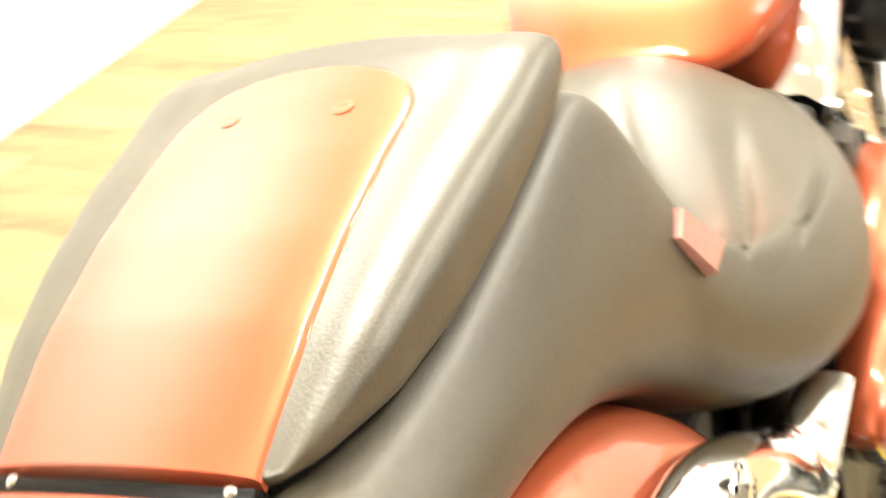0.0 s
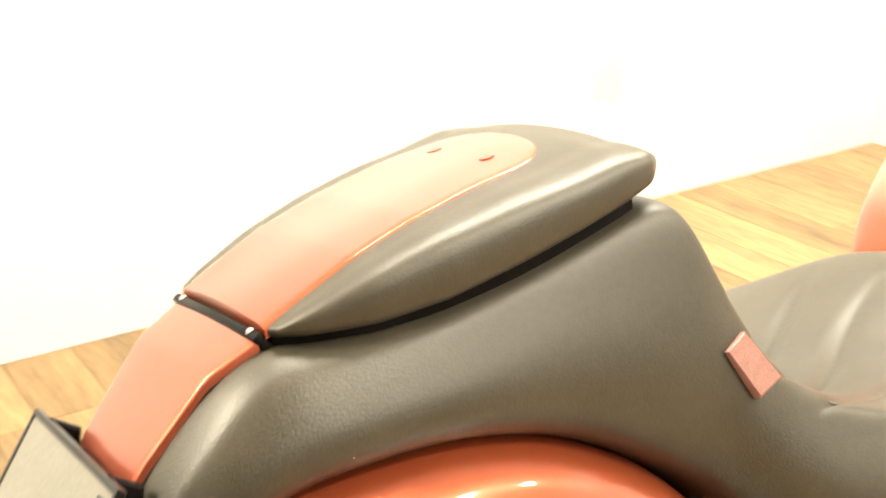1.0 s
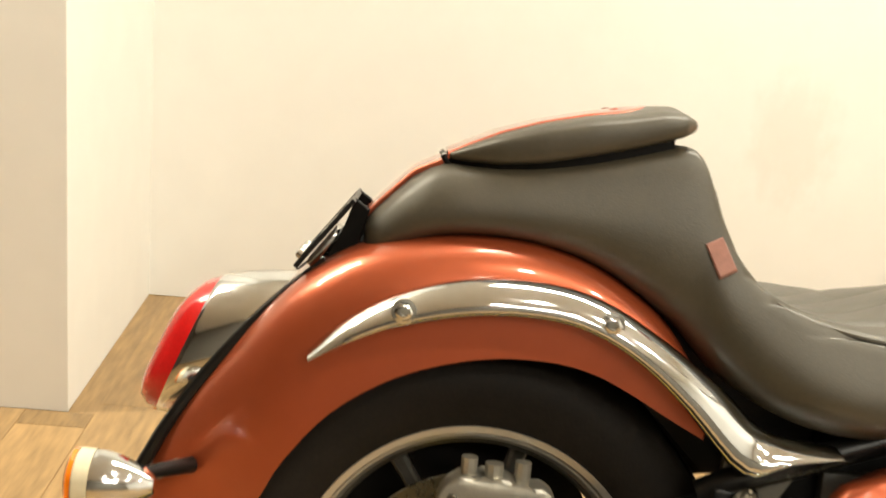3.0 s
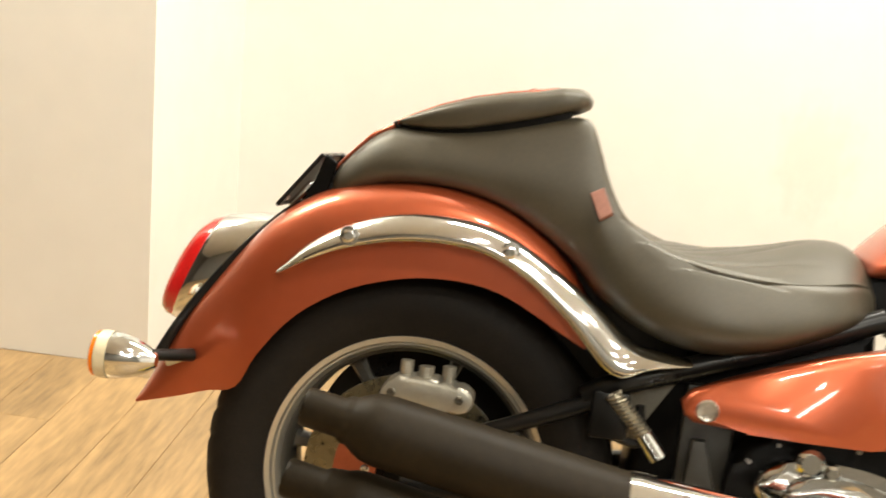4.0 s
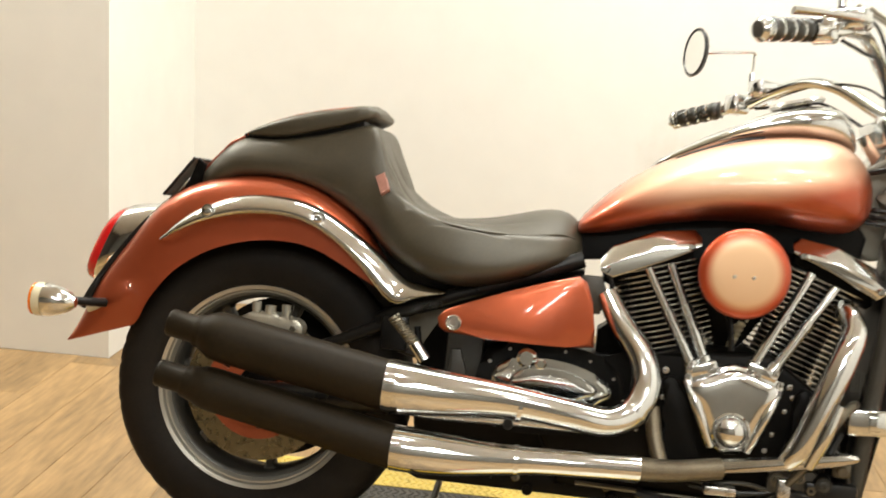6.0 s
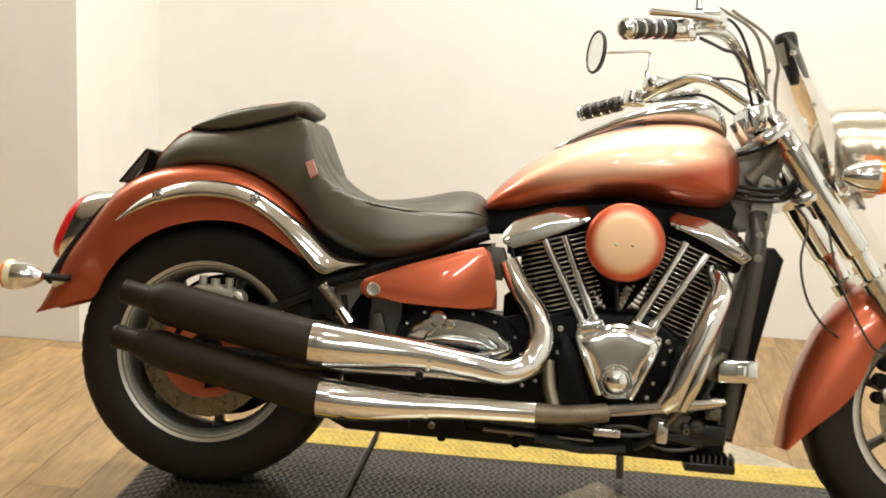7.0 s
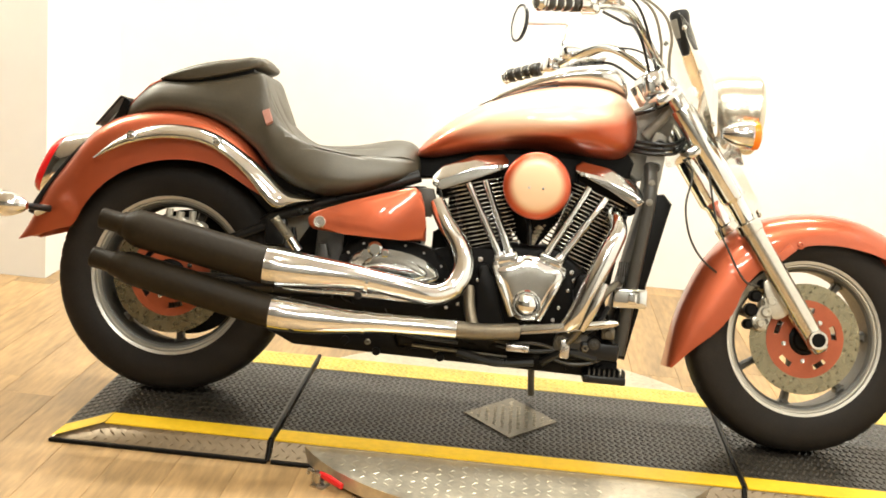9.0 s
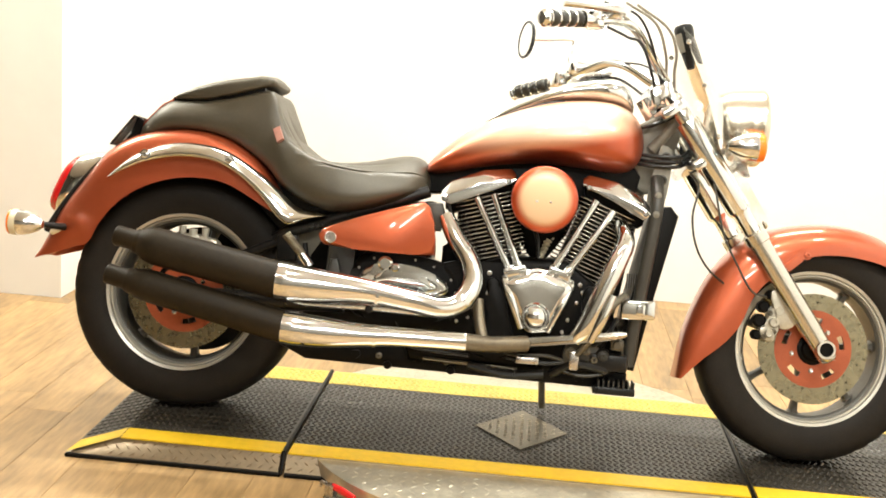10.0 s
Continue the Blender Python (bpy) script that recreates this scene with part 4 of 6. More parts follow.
for sg in (-1, 1):
    bm = B()
    pts = [(x, sg * 0.079, z) for x, z in ((-0.400, 0.462), (-0.372, 0.515), (-0.330, 0.578), (-0.280, 0.642), (-0.232, 0.692), (-0.196, 0.722))]
    tube(bm, pts, 0.0085, 10, 5)
    part("gasket", bm, BLACK, tail, "black rubber gasket on the fender")


def signal_parts(base, tip, face, rear, parent_label):
    """Bullet-shaped signal: stalk, chrome shell, lens."""
    bm = B()
    m = along(base, tip)
    d = (Vector(tip) - Vector(base)).length
    o = along(tip, Vector(tip) + Vector(face))
    lathe(bm, [(0, -0.058), (0.010, -0.055), (0.020, -0.042), (0.029, -0.020), (0.0335, 0.0), (0.0335, 0.012), (0.031, 0.013), (0.026, 0.008)], o, 28)
    return bm, o


for s in (-1, 1):
    bm, o = signal_parts((-0.335, s * 0.115, 0.478), (-0.412, s * 0.215, 0.484), (-1, 0, 0.02), True, "")
    sg = part("rear_signal", bm, CHROME, bike, "chrome bullet-shaped rear signal")
    bm = B()
    rod(bm, (-0.335, s * 0.115, 0.478), (-0.388, s * 0.185, 0.483), 0.010, 12, 0.008)
    rod(bm, (-0.388, s * 0.185, 0.483), (-0.405, s * 0.207, 0.484), 0.013, 12, 0.010)
    part("stalk", bm, BLACK, sg, "short black stalk")
    bm = B()
    lathe(bm, [(0.0345, 0.010), (0.0345, 0.026), (0.033, 0.028), (0.028, 0.012)], o, 28)
    part("lens_ring", bm, CREAM, sg, "cream plastic lens ring")
    bm = B()
    lathe(bm, [(0.0335, 0.028), (0.033, 0.033), (0.024, 0.038), (0, 0.040)], o, 28)
    part("lens", bm, AMBER, sg, "amber lens")
bm = B()
box(bm, 0.10, 0.21, 0.016, Matrix.Translation((-0.335, 0, 0.480)) @ Matrix.Rotation(math.radians(-25), 4, "Y"), 0.004)
part("signal_bracket", bm, CREAM, bike, "pale metal signal bracket")

# --- exhaust ---
def muffler(y, x0, z0, x1, z1, rb):
    """Black muffler from its tip (x0, z0) to its joint with the chrome pipe."""
    a, b = Vector((x0, y, z0)), Vector((x1, y, z1))
    L = (b - a).length
    bm = B()
    prof = [(0.016, 0.06), (0.020, 0.004), (0.0235, 0.0), (0.0255, 0.002), (0.0265, 0.006), (0.0265, 0.050), (0.0305, 0.056), (0.0320, 0.060), (0.0320, 0.066), (0.0335, 0.068), (rb * 0.82, 0.078), (rb * 0.94, 0.090), (rb * 0.99, 0.104), (rb, 0.116), (rb, L - 0.004), (rb * 0.98, L), (0, L)]
    lathe(bm, prof, along(a, b), 40)
    return part("muffler", bm, MUFFLER_BLACK, bike, "long satin black muffler with a narrow tip", 50)


muffler(-0.340, -0.114, 0.4760, 0.315, 0.395, 0.0480)
muffler(-0.335, -0.132, 0.3770, 0.337, 0.279, 0.0420)


def pipe(pts, label="polished chrome exhaust pipe", material=None):
    bm = B()
    tube(bm, [p[:3] for p in pts], [p[3] for p in pts], 32, 6)
    return part("exhaust_pipe", bm, material or CHROME, bike, label, 50)


up_pipe = pipe([(0.312, -0.340, 0.396, 0.0500), (0.350, -0.339, 0.393, 0.0490), (0.42, -0.334, 0.390, 0.0430), (0.50, -0.327, 0.388, 0.0345), (0.57, -0.318, 0.382, 0.0295), (0.66, -0.302, 0.368, 0.0285), (0.73, -0.285, 0.358, 0.0285),
                (0.775, -0.265, 0.378, 0.0285), (0.797, -0.245, 0.425, 0.0285), (0.785, -0.225, 0.480, 0.0270), (0.745, -0.200, 0.535, 0.0245), (0.712, -0.170, 0.590, 0.0225)])
lo_pipe = pipe([(0.333, -0.335, 0.280, 0.0430), (0.370, -0.334, 0.277, 0.0425), (0.44, -0.328, 0.274, 0.0390), (0.53, -0.320, 0.274, 0.0305), (0.60, -0.312, 0.276, 0.0260), (0.70, -0.302, 0.277, 0.0250), (0.795, -0.290, 0.277, 0.0250)])
pipe([(0.790, -0.290, 0.277, 0.0225), (0.86, -0.262, 0.274, 0.021), (0.95, -0.225, 0.280, 0.021)], "dull brown steel exhaust joint", BROWN_STEEL)
pipe([(0.845, -0.245, 0.262, 0.015), (0.825, -0.225, 0.32, 0.015), (0.815, -0.20, 0.38, 0.015)], "dull steel crossover pipe", BROWN_STEEL)
hd_pipe = pipe([(1.072, -0.215, 0.298, 0.020), (1.098, -0.222, 0.338, 0.026), (1.135, -0.224, 0.432, 0.0265), (1.166, -0.215, 0.512, 0.026), (1.184, -0.19, 0.562, 0.024), (1.170, -0.14, 0.605, 0.021)])
bm = B()
tube(bm, [(1.112, -0.228, 0.300), (1.136, -0.236, 0.360), (1.158, -0.236, 0.425)], [0.012, 0.016, 0.013], 16, 5)
part("heat_shield", bm, CHROME, hd_pipe, "short chrome heat shield beside the header pipe")
for p, q, par in (((0.320, -0.340, 0.3953), (0.332, -0.340, 0.3940), up_pipe), ((0.560, -0.319, 0.378), (0.568, -0.318, 0.377), up_pipe), ((0.775, -0.264, 0.374), (0.781, -0.261, 0.385), up_pipe), ((0.560, -0.3165, 0.275), (0.568, -0.3155, 0.275), lo_pipe)):
    bm = B()
    rr = 0.0508 if p[0] < 0.4 else 0.0305
    rod(bm, p, q, rr, 32)
    part("pipe_clamp", bm, CHROME, par)

# --- engine ---
bm = B()
prism(bm, [(0.64, 0.20), (1.16, 0.20), (1.20, 0.30), (1.15, 0.42), (1.04, 0.50), (0.88, 0.50), (0.76, 0.46), (0.62, 0.46), (0.58, 0.34)], 0.30, side(0.14), 0.02, 3)
engine = part("crankcase", bm, ENGINE_BLACK, bike, "black engine crankcase")
bm = B()
prism(bm, [(0.290, 0.212), (0.360, 0.180), (1.22, 0.17), (1.22, 0.215), (0.60, 0.235), (0.300, 0.240)], 0.26, side(0.12), 0.006)
for x in np.linspace(0.5, 1.18, 9):
    lathe(bm, [(0.012, 0), (0.011, 0.008), (0, 0.009)], axle(x, -0.145, 0.195 + 0.012 * math.sin(x * 40)), 8)
part("lower_frame_rail", bm, ENGINE_BLACK, bike, "black lower frame rail")


def cylinder(top, bottom, w, fins):
    """Finned cylinder between two points of the engine plane."""
    a, b = Vector((bottom[0], 0, bottom[1])), Vector((top[0], 0, top[1]))
    d = (b - a).normalized()
    wv = Vector((d.z, 0, -d.x))
    m = Matrix(((wv.x, 0, d.x, 0), (0, 1, 0, 0), (wv.z, 0, d.z, 0), (0, 0, 0, 1)))
    L = (b - a).length
    bm = B()
    lathe(bm, [(w * 0.40, 0), (w * 0.40, L)], Matrix.Translation(a + Vector((0, -0.03, 0))) @ m, 24)
    cy = part("cylinder", bm, ENGINE_BLACK, bike, "black finned engine cylinder")
    first = None
    for k in range(fins):
        h = L * (k + 0.5) / fins
        if first is None:
            bm = B()
            q = w * 0.5
            out = smooth_outline([(-q, -0.055), (-q * 0.8, -0.082), (0, -0.088), (q * 0.8, -0.082), (q, -0.055), (q, 0.055), (q * 0.8, 0.082), (-q * 0.8, 0.082), (-q, 0.055)], 2)
            prism(bm, out, 0.0036, Matrix(), 0.0010, 1)
            first = part("fin", bm, FIN, cy)
            first.matrix_basis = Matrix.Translation(a + d * h + Vector((0, -0.035, 0))) @ m
        else:
            again(first, Matrix.Translation(a + d * h + Vector((0, -0.035, 0))) @ m)


FIN = mat("machined_black_fin", (0.42, 0.40, 0.35), 0.20, 0.9, 40, 0.2)
cylinder((0.805, 0.655), (0.872, 0.425), 0.168, 21)
cylinder((1.138, 0.650), (1.058, 0.430), 0.168, 21)


def rocker(outline, tops, bolts):
    """Chrome rocker cover: an upright flank, a slanted upper facet and a flat crown, over a black head."""
    bm = B()
    rings = []
    for y, drop, lift in ((0.050, 0.012, 0.0), (0.036, 0.0, 0.0), (-0.134, 0.0, 0.0), (-0.1385, 0.0012, 0.0), (-0.1415, 0.0040, 0.0), (-0.1540, 0.0235, 0.0), (-0.1570, 0.0270, 0.0), (-0.1595, 0.0300, 0.0), (-0.1610, 0.0340, 0.0012), (-0.1615, 0.0370, 0.004)):
        rings.append([Vector((x, y, z - drop * tops.get(i, 0.0) + (0.0 if i in tops else lift))) for i, (x, z) in enumerate(outline)])
    loft(bm, rings)
    rk = part("rocker_cover", bm, CHROME, bike, "polished chrome rocker cover with a slanted upper facet", 32)
    bm = B()
    mid = sum((Vector((x, 0, z)) for x, z in outline), Vector()) / len(outline)
    prism(bm, [(mid.x + (x - mid.x) * 0.93, z - 0.006 - (0.0 if i in tops else 0.016)) for i, (x, z) in enumerate(outline)], 0.13, side(0.035), 0.004, 1)
    part("cylinder_head", bm, ENGINE_BLACK, rk, "black cylinder head")
    for x, z in bolts:
        bm = B()
        lathe(bm, [(0.0075, -0.006), (0.0075, 0.006), (0.005, 0.009), (0.003, 0.009), (0.003, 0.005), (0, 0.005)], axle(x, -0.1600, z), 14)
        part("cover_bolt", bm, CHROME, rk)


EASE = {1: 0.5, 2: 0.95, 3: 1.0, 4: 0.95, 5: 0.45}
rocker([(0.696, 0.634), (0.694, 0.660), (0.716, 0.687), (0.802, 0.723), (0.874, 0.731), (0.887, 0.718), (0.882, 0.694), (0.824, 0.667), (0.720, 0.624)], EASE, ((0.706, 0.640), (0.868, 0.698)))
rocker([(1.238, 0.630), (1.246, 0.656), (1.224, 0.684), (1.150, 0.719), (1.080, 0.731), (1.064, 0.720), (1.066, 0.700), (1.143, 0.667), (1.226, 0.622)], EASE, ((1.232, 0.640), (1.080, 0.698)))
for (x0, z0), (x1, z1) in (((0.788, 0.648), (0.893, 0.455)), ((0.832, 0.660), (0.914, 0.468)), ((1.103, 0.664), (0.998, 0.464)), ((1.150, 0.640), (1.040, 0.466))):
    bm = B()
    a, b = Vector((x0, -0.150, z0)), Vector((x1, -0.165, z1))
    L = (b - a).length
    lathe(bm, [(0.0095, 0), (0.0095, L * 0.40), (0.0125, L * 0.41), (0.0125, L * 0.50), (0.0105, L * 0.51), (0.0105, L * 0.9), (0.015, L * 0.91), (0.016, L)], along(a, b), 16)
    part("pushrod_tube", bm, CHROME, bike, "chrome pushrod tube")
for x, z, a in ((0.905, 0.462, 20), (1.020, 0.466, -20)):
    bm = B()
    box(bm, 0.062, 0.05, 0.024, Matrix.Translation((x, -0.165, z)) @ Matrix.Rotation(math.radians(-a), 4, "Y"), 0.005)
    for u in (-0.024, 0.024):
        bolt(bm, axle(x + u, -0.19, z), 0.005)
    part("lifter_block", bm, CHROME, bike, "chrome lifter block")
# cam cover
CAM = [(0.870, 0.446), (0.905, 0.462), (0.965, 0.480), (1.020, 0.468), (1.062, 0.450), (1.060, 0.425), (1.040, 0.375), (1.022, 0.330), (0.995, 0.305), (0.965, 0.298), (0.938, 0.312), (0.915, 0.345), (0.890, 0.395)]
bm = B()
prism(bm, CAM, 0.034, side(-0.155), 0.006, 2)
cam_cover = part("cam_cover", bm, CHROME, bike, "polished chrome five-sided cam cover")
bm = B()
shield = [(0.882, 0.430), (0.925, 0.452), (0.967, 0.468), (1.012, 0.455), (1.056, 0.434), (1.034, 0.385), (1.010, 0.336), (0.996, 0.318), (0.940, 0.318), (0.928, 0.336), (0.904, 0.385)]
shield = smooth_outline(shield, 4)
rings = [[Vector((x, -0.186, z)) for x, z in shield]]
for k in range(13):
    q = math.radians(90 * k / 12)
    f, h = 0.04 + 0.96 * math.cos(q) ** 0.5, math.sin(q)
    rings.append([Vector((0.967 + (x - 0.967) * f, -0.196 - 0.013 * h, 0.396 + (z - 0.396) * f)) for x, z in shield])
loft(bm, rings)
part("raised_panel", bm, CHROME, cam_cover, "domed shield on the cam cover", 80)
for xa, za, xb, zb in ((1.056, 0.440, 1.000, 0.312), (0.879, 0.440, 0.932, 0.316)):
    bm = B()
    tube(bm, [(xa, -0.185, za), (xa * 0.6 + xb * 0.4, -0.200, za * 0.6 + zb * 0.4), (xb, -0.196, zb)], [0.010, 0.012, 0.010], 12, 5)
    part("cover_rib", bm, CHROME, cam_cover)
bm = B()
lathe(bm, [(0.037, 0.0), (0.037, 0.006), (0.034, 0.009), (0.031, 0.008), (0.029, 0.016), (0.019, 0.025), (0, 0.029)], axle(0.967, -0.203, 0.350), 40)
part("round_cap", bm, CHROME, cam_cover, "domed chrome cap")
for x, z in ((0.880, 0.446), (1.054, 0.446), (0.922, 0.460), (1.012, 0.460)):
    bm = B()
    bolt(bm, axle(x, -0.189, z), 0.0050, 0.006)
    part("cover_bolt", bm, CHROME, cam_cover)
# air cleaner
bm = B()
lathe(bm, [(0.074, -0.085), (0.082, -0.05), (0.086, -0.012)], axle(0.966, -0.222, 0.655), 64)
lathe(bm, [(0.050, -0.12), (0.060, -0.085), (0.074, -0.085)], axle(0.966, -0.222, 0.655), 48)
air = part("air_cleaner", bm, BLACK, bike, "black air cleaner housing")
bm = B()
lathe(bm, [(0.0845, -0.014), (0.0868, -0.010), (0.0868, -0.004), (0.083, 0.004), (0.073, 0.0085), (0.050, 0.0105), (0, 0.011)], axle(0.966, -0.222, 0.655), 72)
part("air_cover", bm, COVER_PAINT, air, "round air cleaner cover, cream fading to copper orange at its rim", 60)
for u in (-0.018, 0.018):
    bm = B()
    lathe(bm, [(0.0036, 0), (0.0036, 0.0012), (0.0024, 0.0020), (0.0010, 0.0020), (0.0008, 0.0012), (0, 0.0012)], axle(0.964 + u, -0.2325, 0.655 - 0.006), 10)
    part("cover_screw", bm, DULL_CHROME, air)
# small hardware round the crankcase
for x, y, z, r in ((0.838, -0.168, 0.452, 0.008), (0.842, -0.168, 0.432, 0.009), (0.836, -0.166, 0.398, 0.006), (0.872, -0.166, 0.372, 0.006), (0.884, -0.166, 0.335, 0.006), (0.900, -0.166, 0.300, 0.006), (0.905, -0.166, 0.278, 0.005),
                   (1.078, -0.166, 0.440, 0.007), (1.086, -0.166, 0.420, 0.007), (1.072, -0.166, 0.392, 0.006), (1.052, -0.166, 0.345, 0.006), (1.040, -0.166, 0.312, 0.006), (0.790, -0.166, 0.330, 0.006), (0.760, -0.166, 0.318, 0.005), (0.700, -0.166, 0.322, 0.005), (0.640, -0.166, 0.318, 0.005)):
    bm = B()
    bolt(bm, axle(x, y + 0.004, z), r * 0.62, 0.005)
    part("case_bolt", bm, DULL_CHROME, engine)
bm = B()
prism(bm, smooth_outline([(0.80, 0.255), (0.835, 0.30), (0.845, 0.37), (0.83, 0.43), (0.86, 0.44), (0.885, 0.39), (0.90, 0.33), (0.92, 0.27), (0.90, 0.235), (0.83, 0.23)], 3), 0.03, side(-0.155), 0.010, 2)
part("lower_case_cover", bm, ENGINE_BLACK, engine, "black lower crankcase cover")
bm = B()
prism(bm, smooth_outline([(1.05, 0.27), (1.085, 0.34), (1.085, 0.42), (1.11, 0.44), (1.15, 0.40), (1.16, 0.30), (1.12, 0.25)], 3), 0.03, side(-0.155), 0.010, 2)
part("front_case_cover", bm, ENGINE_BLACK, engine, "black front crankcase cover")
for pts, r in (([(0.90, -0.175, 0.235), (0.98, -0.185, 0.228), (1.06, -0.185, 0.238), (1.12, -0.18, 0.262)], 0.006), ([(0.62, -0.175, 0.245), (0.70, -0.185, 0.236), (0.80, -0.185, 0.232)], 0.005),
               ([(1.10, -0.18, 0.27), (1.15, -0.19, 0.31), (1.18, -0.17, 0.36)], 0.007), ([(0.93, -0.13, 0.60), (0.955, -0.15, 0.555), (0.962, -0.15, 0.50)], 0.006), ([(0.70, -0.14, 0.655), (0.715, -0.15, 0.62), (0.735, -0.14, 0.56)], 0.005)):
    bm = B()
    tube(bm, pts, r, 8)
    part("oil_hose", bm, BLACK, engine, "thin black hose")
bm = B()
lathe(bm, [(0.020, 0), (0.020, 0.030), (0.016, 0.036), (0, 0.036)], axle(1.150, -0.165, 0.262), 20)
part("master_cylinder", bm, BLACK, bike, "small black rear brake master cylinder")
bm = B()
bolt(bm, axle(1.150, -0.200, 0.262), 0.010)
part("peg_bolt", bm, GREY_FRAME, bike, "dull steel pivot bolt")
bm = B()
pts = []
for k in range(72):
    w = 2 * math.pi * k / 12
    p = Vector((0.988, -0.062, 0.552)).lerp(Vector((0.966, -0.066, 0.496)), k / 71)
    rr = 0.011 * (1 - 0.45 * k / 71)
    pts.append(p + rr * Vector((math.cos(w), math.sin(w), 0.25 * math.cos(w))))
tube(bm, pts, 0.0032, 6, 1)
rod(bm, (0.988, -0.062, 0.552), (0.963, -0.066, 0.486), 0.0075, 10)
part("wrapped_hose", bm, CREAM, engine, "cream spiral-wrapped hose between the cylinders")
bm = B()
tube(bm, [(0.350, -0.300, 0.342), (0.401, -0.297, 0.339), (0.556, -0.295, 0.343), (0.727, -0.270, 0.340), (0.790, -0.240, 0.366), (0.815, -0.215, 0.410)], [0.006, 0.008, 0.009, 0.009, 0.008, 0.006], 14, 5)
under = part("heat_shield", bm, CHROME, up_pipe, "slim chrome shield under the upper pipe")
bm = B()
lathe(bm, [(0.010, 0), (0.010, 0.010), (0.007, 0.013), (0, 0.013)], axle(0.545, -0.312, 0.341), 16)
part("rubber_plug", bm, BLACK, under, "black rubber plug")
bm = B()
prism(bm, [(0.292, 0.535), (0.400, 0.555), (0.418, 0.440), (0.465, 0.385), (0.375, 0.372), (0.345, 0.400), (0.318, 0.455), (0.290, 0.500)], 0.012, side(-0.080), 0.004, 2)
part("frame_gusset", bm, NECK_GREY, bike, "brown-grey frame gusset plate")
bm = B()
prism(bm, smooth_outline([(1.045, 0.262), (1.060, 0.285), (1.115, 0.290), (1.150, 0.270), (1.140, 0.232), (1.085, 0.222), (1.050, 0.238)], 2), 0.020, side(-0.172), 0.005, 2)
pivot = part("pedal_bracket", bm, GREY_FRAME, bike, "dark grey brake pedal bracket with bolts")
for x, z, r in ((1.066, 0.262, 0.011), (1.106, 0.270, 0.008), (1.128, 0.250, 0.010), (1.085, 0.240, 0.007)):
    bm = B()
    bolt(bm, axle(x, -0.192, z), r, 0.009)
    part("bracket_bolt", bm, DARK_STEEL, pivot)
bm = B()
box(bm, 0.036, 0.030, 0.030, Matrix.Translation((1.185, -0.172, 0.292)), 0.006)
lathe(bm, [(0.013, 0), (0.013, 0.010), (0.009, 0.013), (0, 0.013)], axle(1.185, -0.186, 0.292), 16)
part("brake_switch", bm, DARK_STEEL, pivot, "dull steel brake switch")
for pts, r in (([(1.040, -0.180, 0.215), (1.090, -0.196, 0.206), (1.150, -0.190, 0.214), (1.205, -0.175, 0.245)], 0.0045), ([(0.880, -0.176, 0.250), (0.930, -0.190, 0.244), (1.000, -0.194, 0.250), (1.050, -0.186, 0.240)], 0.0050), ([(1.170, -0.172, 0.330), (1.190, -0.182, 0.300), (1.205, -0.176, 0.255)], 0.0045)):
    bm = B()
    tube(bm, pts, r, 8)
    part("brake_hose", bm, GREY_FRAME, pivot, "thin dark grey brake hose")
for x, z in ((0.560, 0.206), (0.648, 0.214), (0.742, 0.204), (0.836, 0.212), (0.900, 0.198)):
    bm = B()
    lathe(bm, [(0.0085, 0), (0.0085, 0.006), (0.005, 0.008), (0.004, 0.004), (0, 0.004)], axle(x, -0.142, z), 12)
    part("rail_bolt", bm, DARK_STEEL, engine)
# gearbox cover behind the pipes
bm = B()
prism(bm, smooth_outline([(0.497, 0.405), (0.512, 0.440), (0.55, 0.455), (0.60, 0.458), (0.66, 0.450), (0.715, 0.428), (0.738, 0.396), (0.70, 0.372), (0.60, 0.362), (0.53, 0.370)], 3), 0.05, side(-0.160), 0.014, 3)
gear = part("gearbox_cover", bm, CHROME, bike, "polished chrome gearbox cover")
bm = B()
prism(bm, smooth_outline([(0.535, 0.404), (0.550, 0.430), (0.60, 0.440), (0.66, 0.432), (0.705, 0.410), (0.690, 0.388), (0.60, 0.378), (0.55, 0.384)], 3), 0.016, side(-0.206), 0.010, 3)
part("raised_panel", bm, CHROME, gear)
bm = B()
prism(bm, smooth_outline([(0.465, 0.36), (0.470, 0.43), (0.500, 0.475), (0.60, 0.482), (0.69, 0.474), (0.752, 0.440), (0.765, 0.38), (0.74, 0.32), (0.60, 0.30), (0.49, 0.31)], 3), 0.05, side(-0.118), 0.020, 3)
part("gearbox_case", bm, ENGINE_BLACK, gear, "black gearbox case")
bm = B()
lathe(bm, [(0.020, 0), (0.020, 0.016), (0.014, 0.022), (0, 0.022)], axle(0.566, -0.200, 0.456), 12)
lathe(bm, [(0.012, 0), (0.012, 0.026), (0.008, 0.030), (0, 0.030)], axle(0.594, -0.200, 0.448), 6)
part("oil_filler", bm, CHROME, gear, "chrome filler cap")
for x, z in ((0.492, 0.438), (0.530, 0.466), (0.640, 0.470), (0.690, 0.456), (0.738, 0.425)):
    bm = B()
    bolt(bm, axle(x, -0.165, z), 0.0036)
    part("case_bolt", bm, DULL_CHROME, gear)
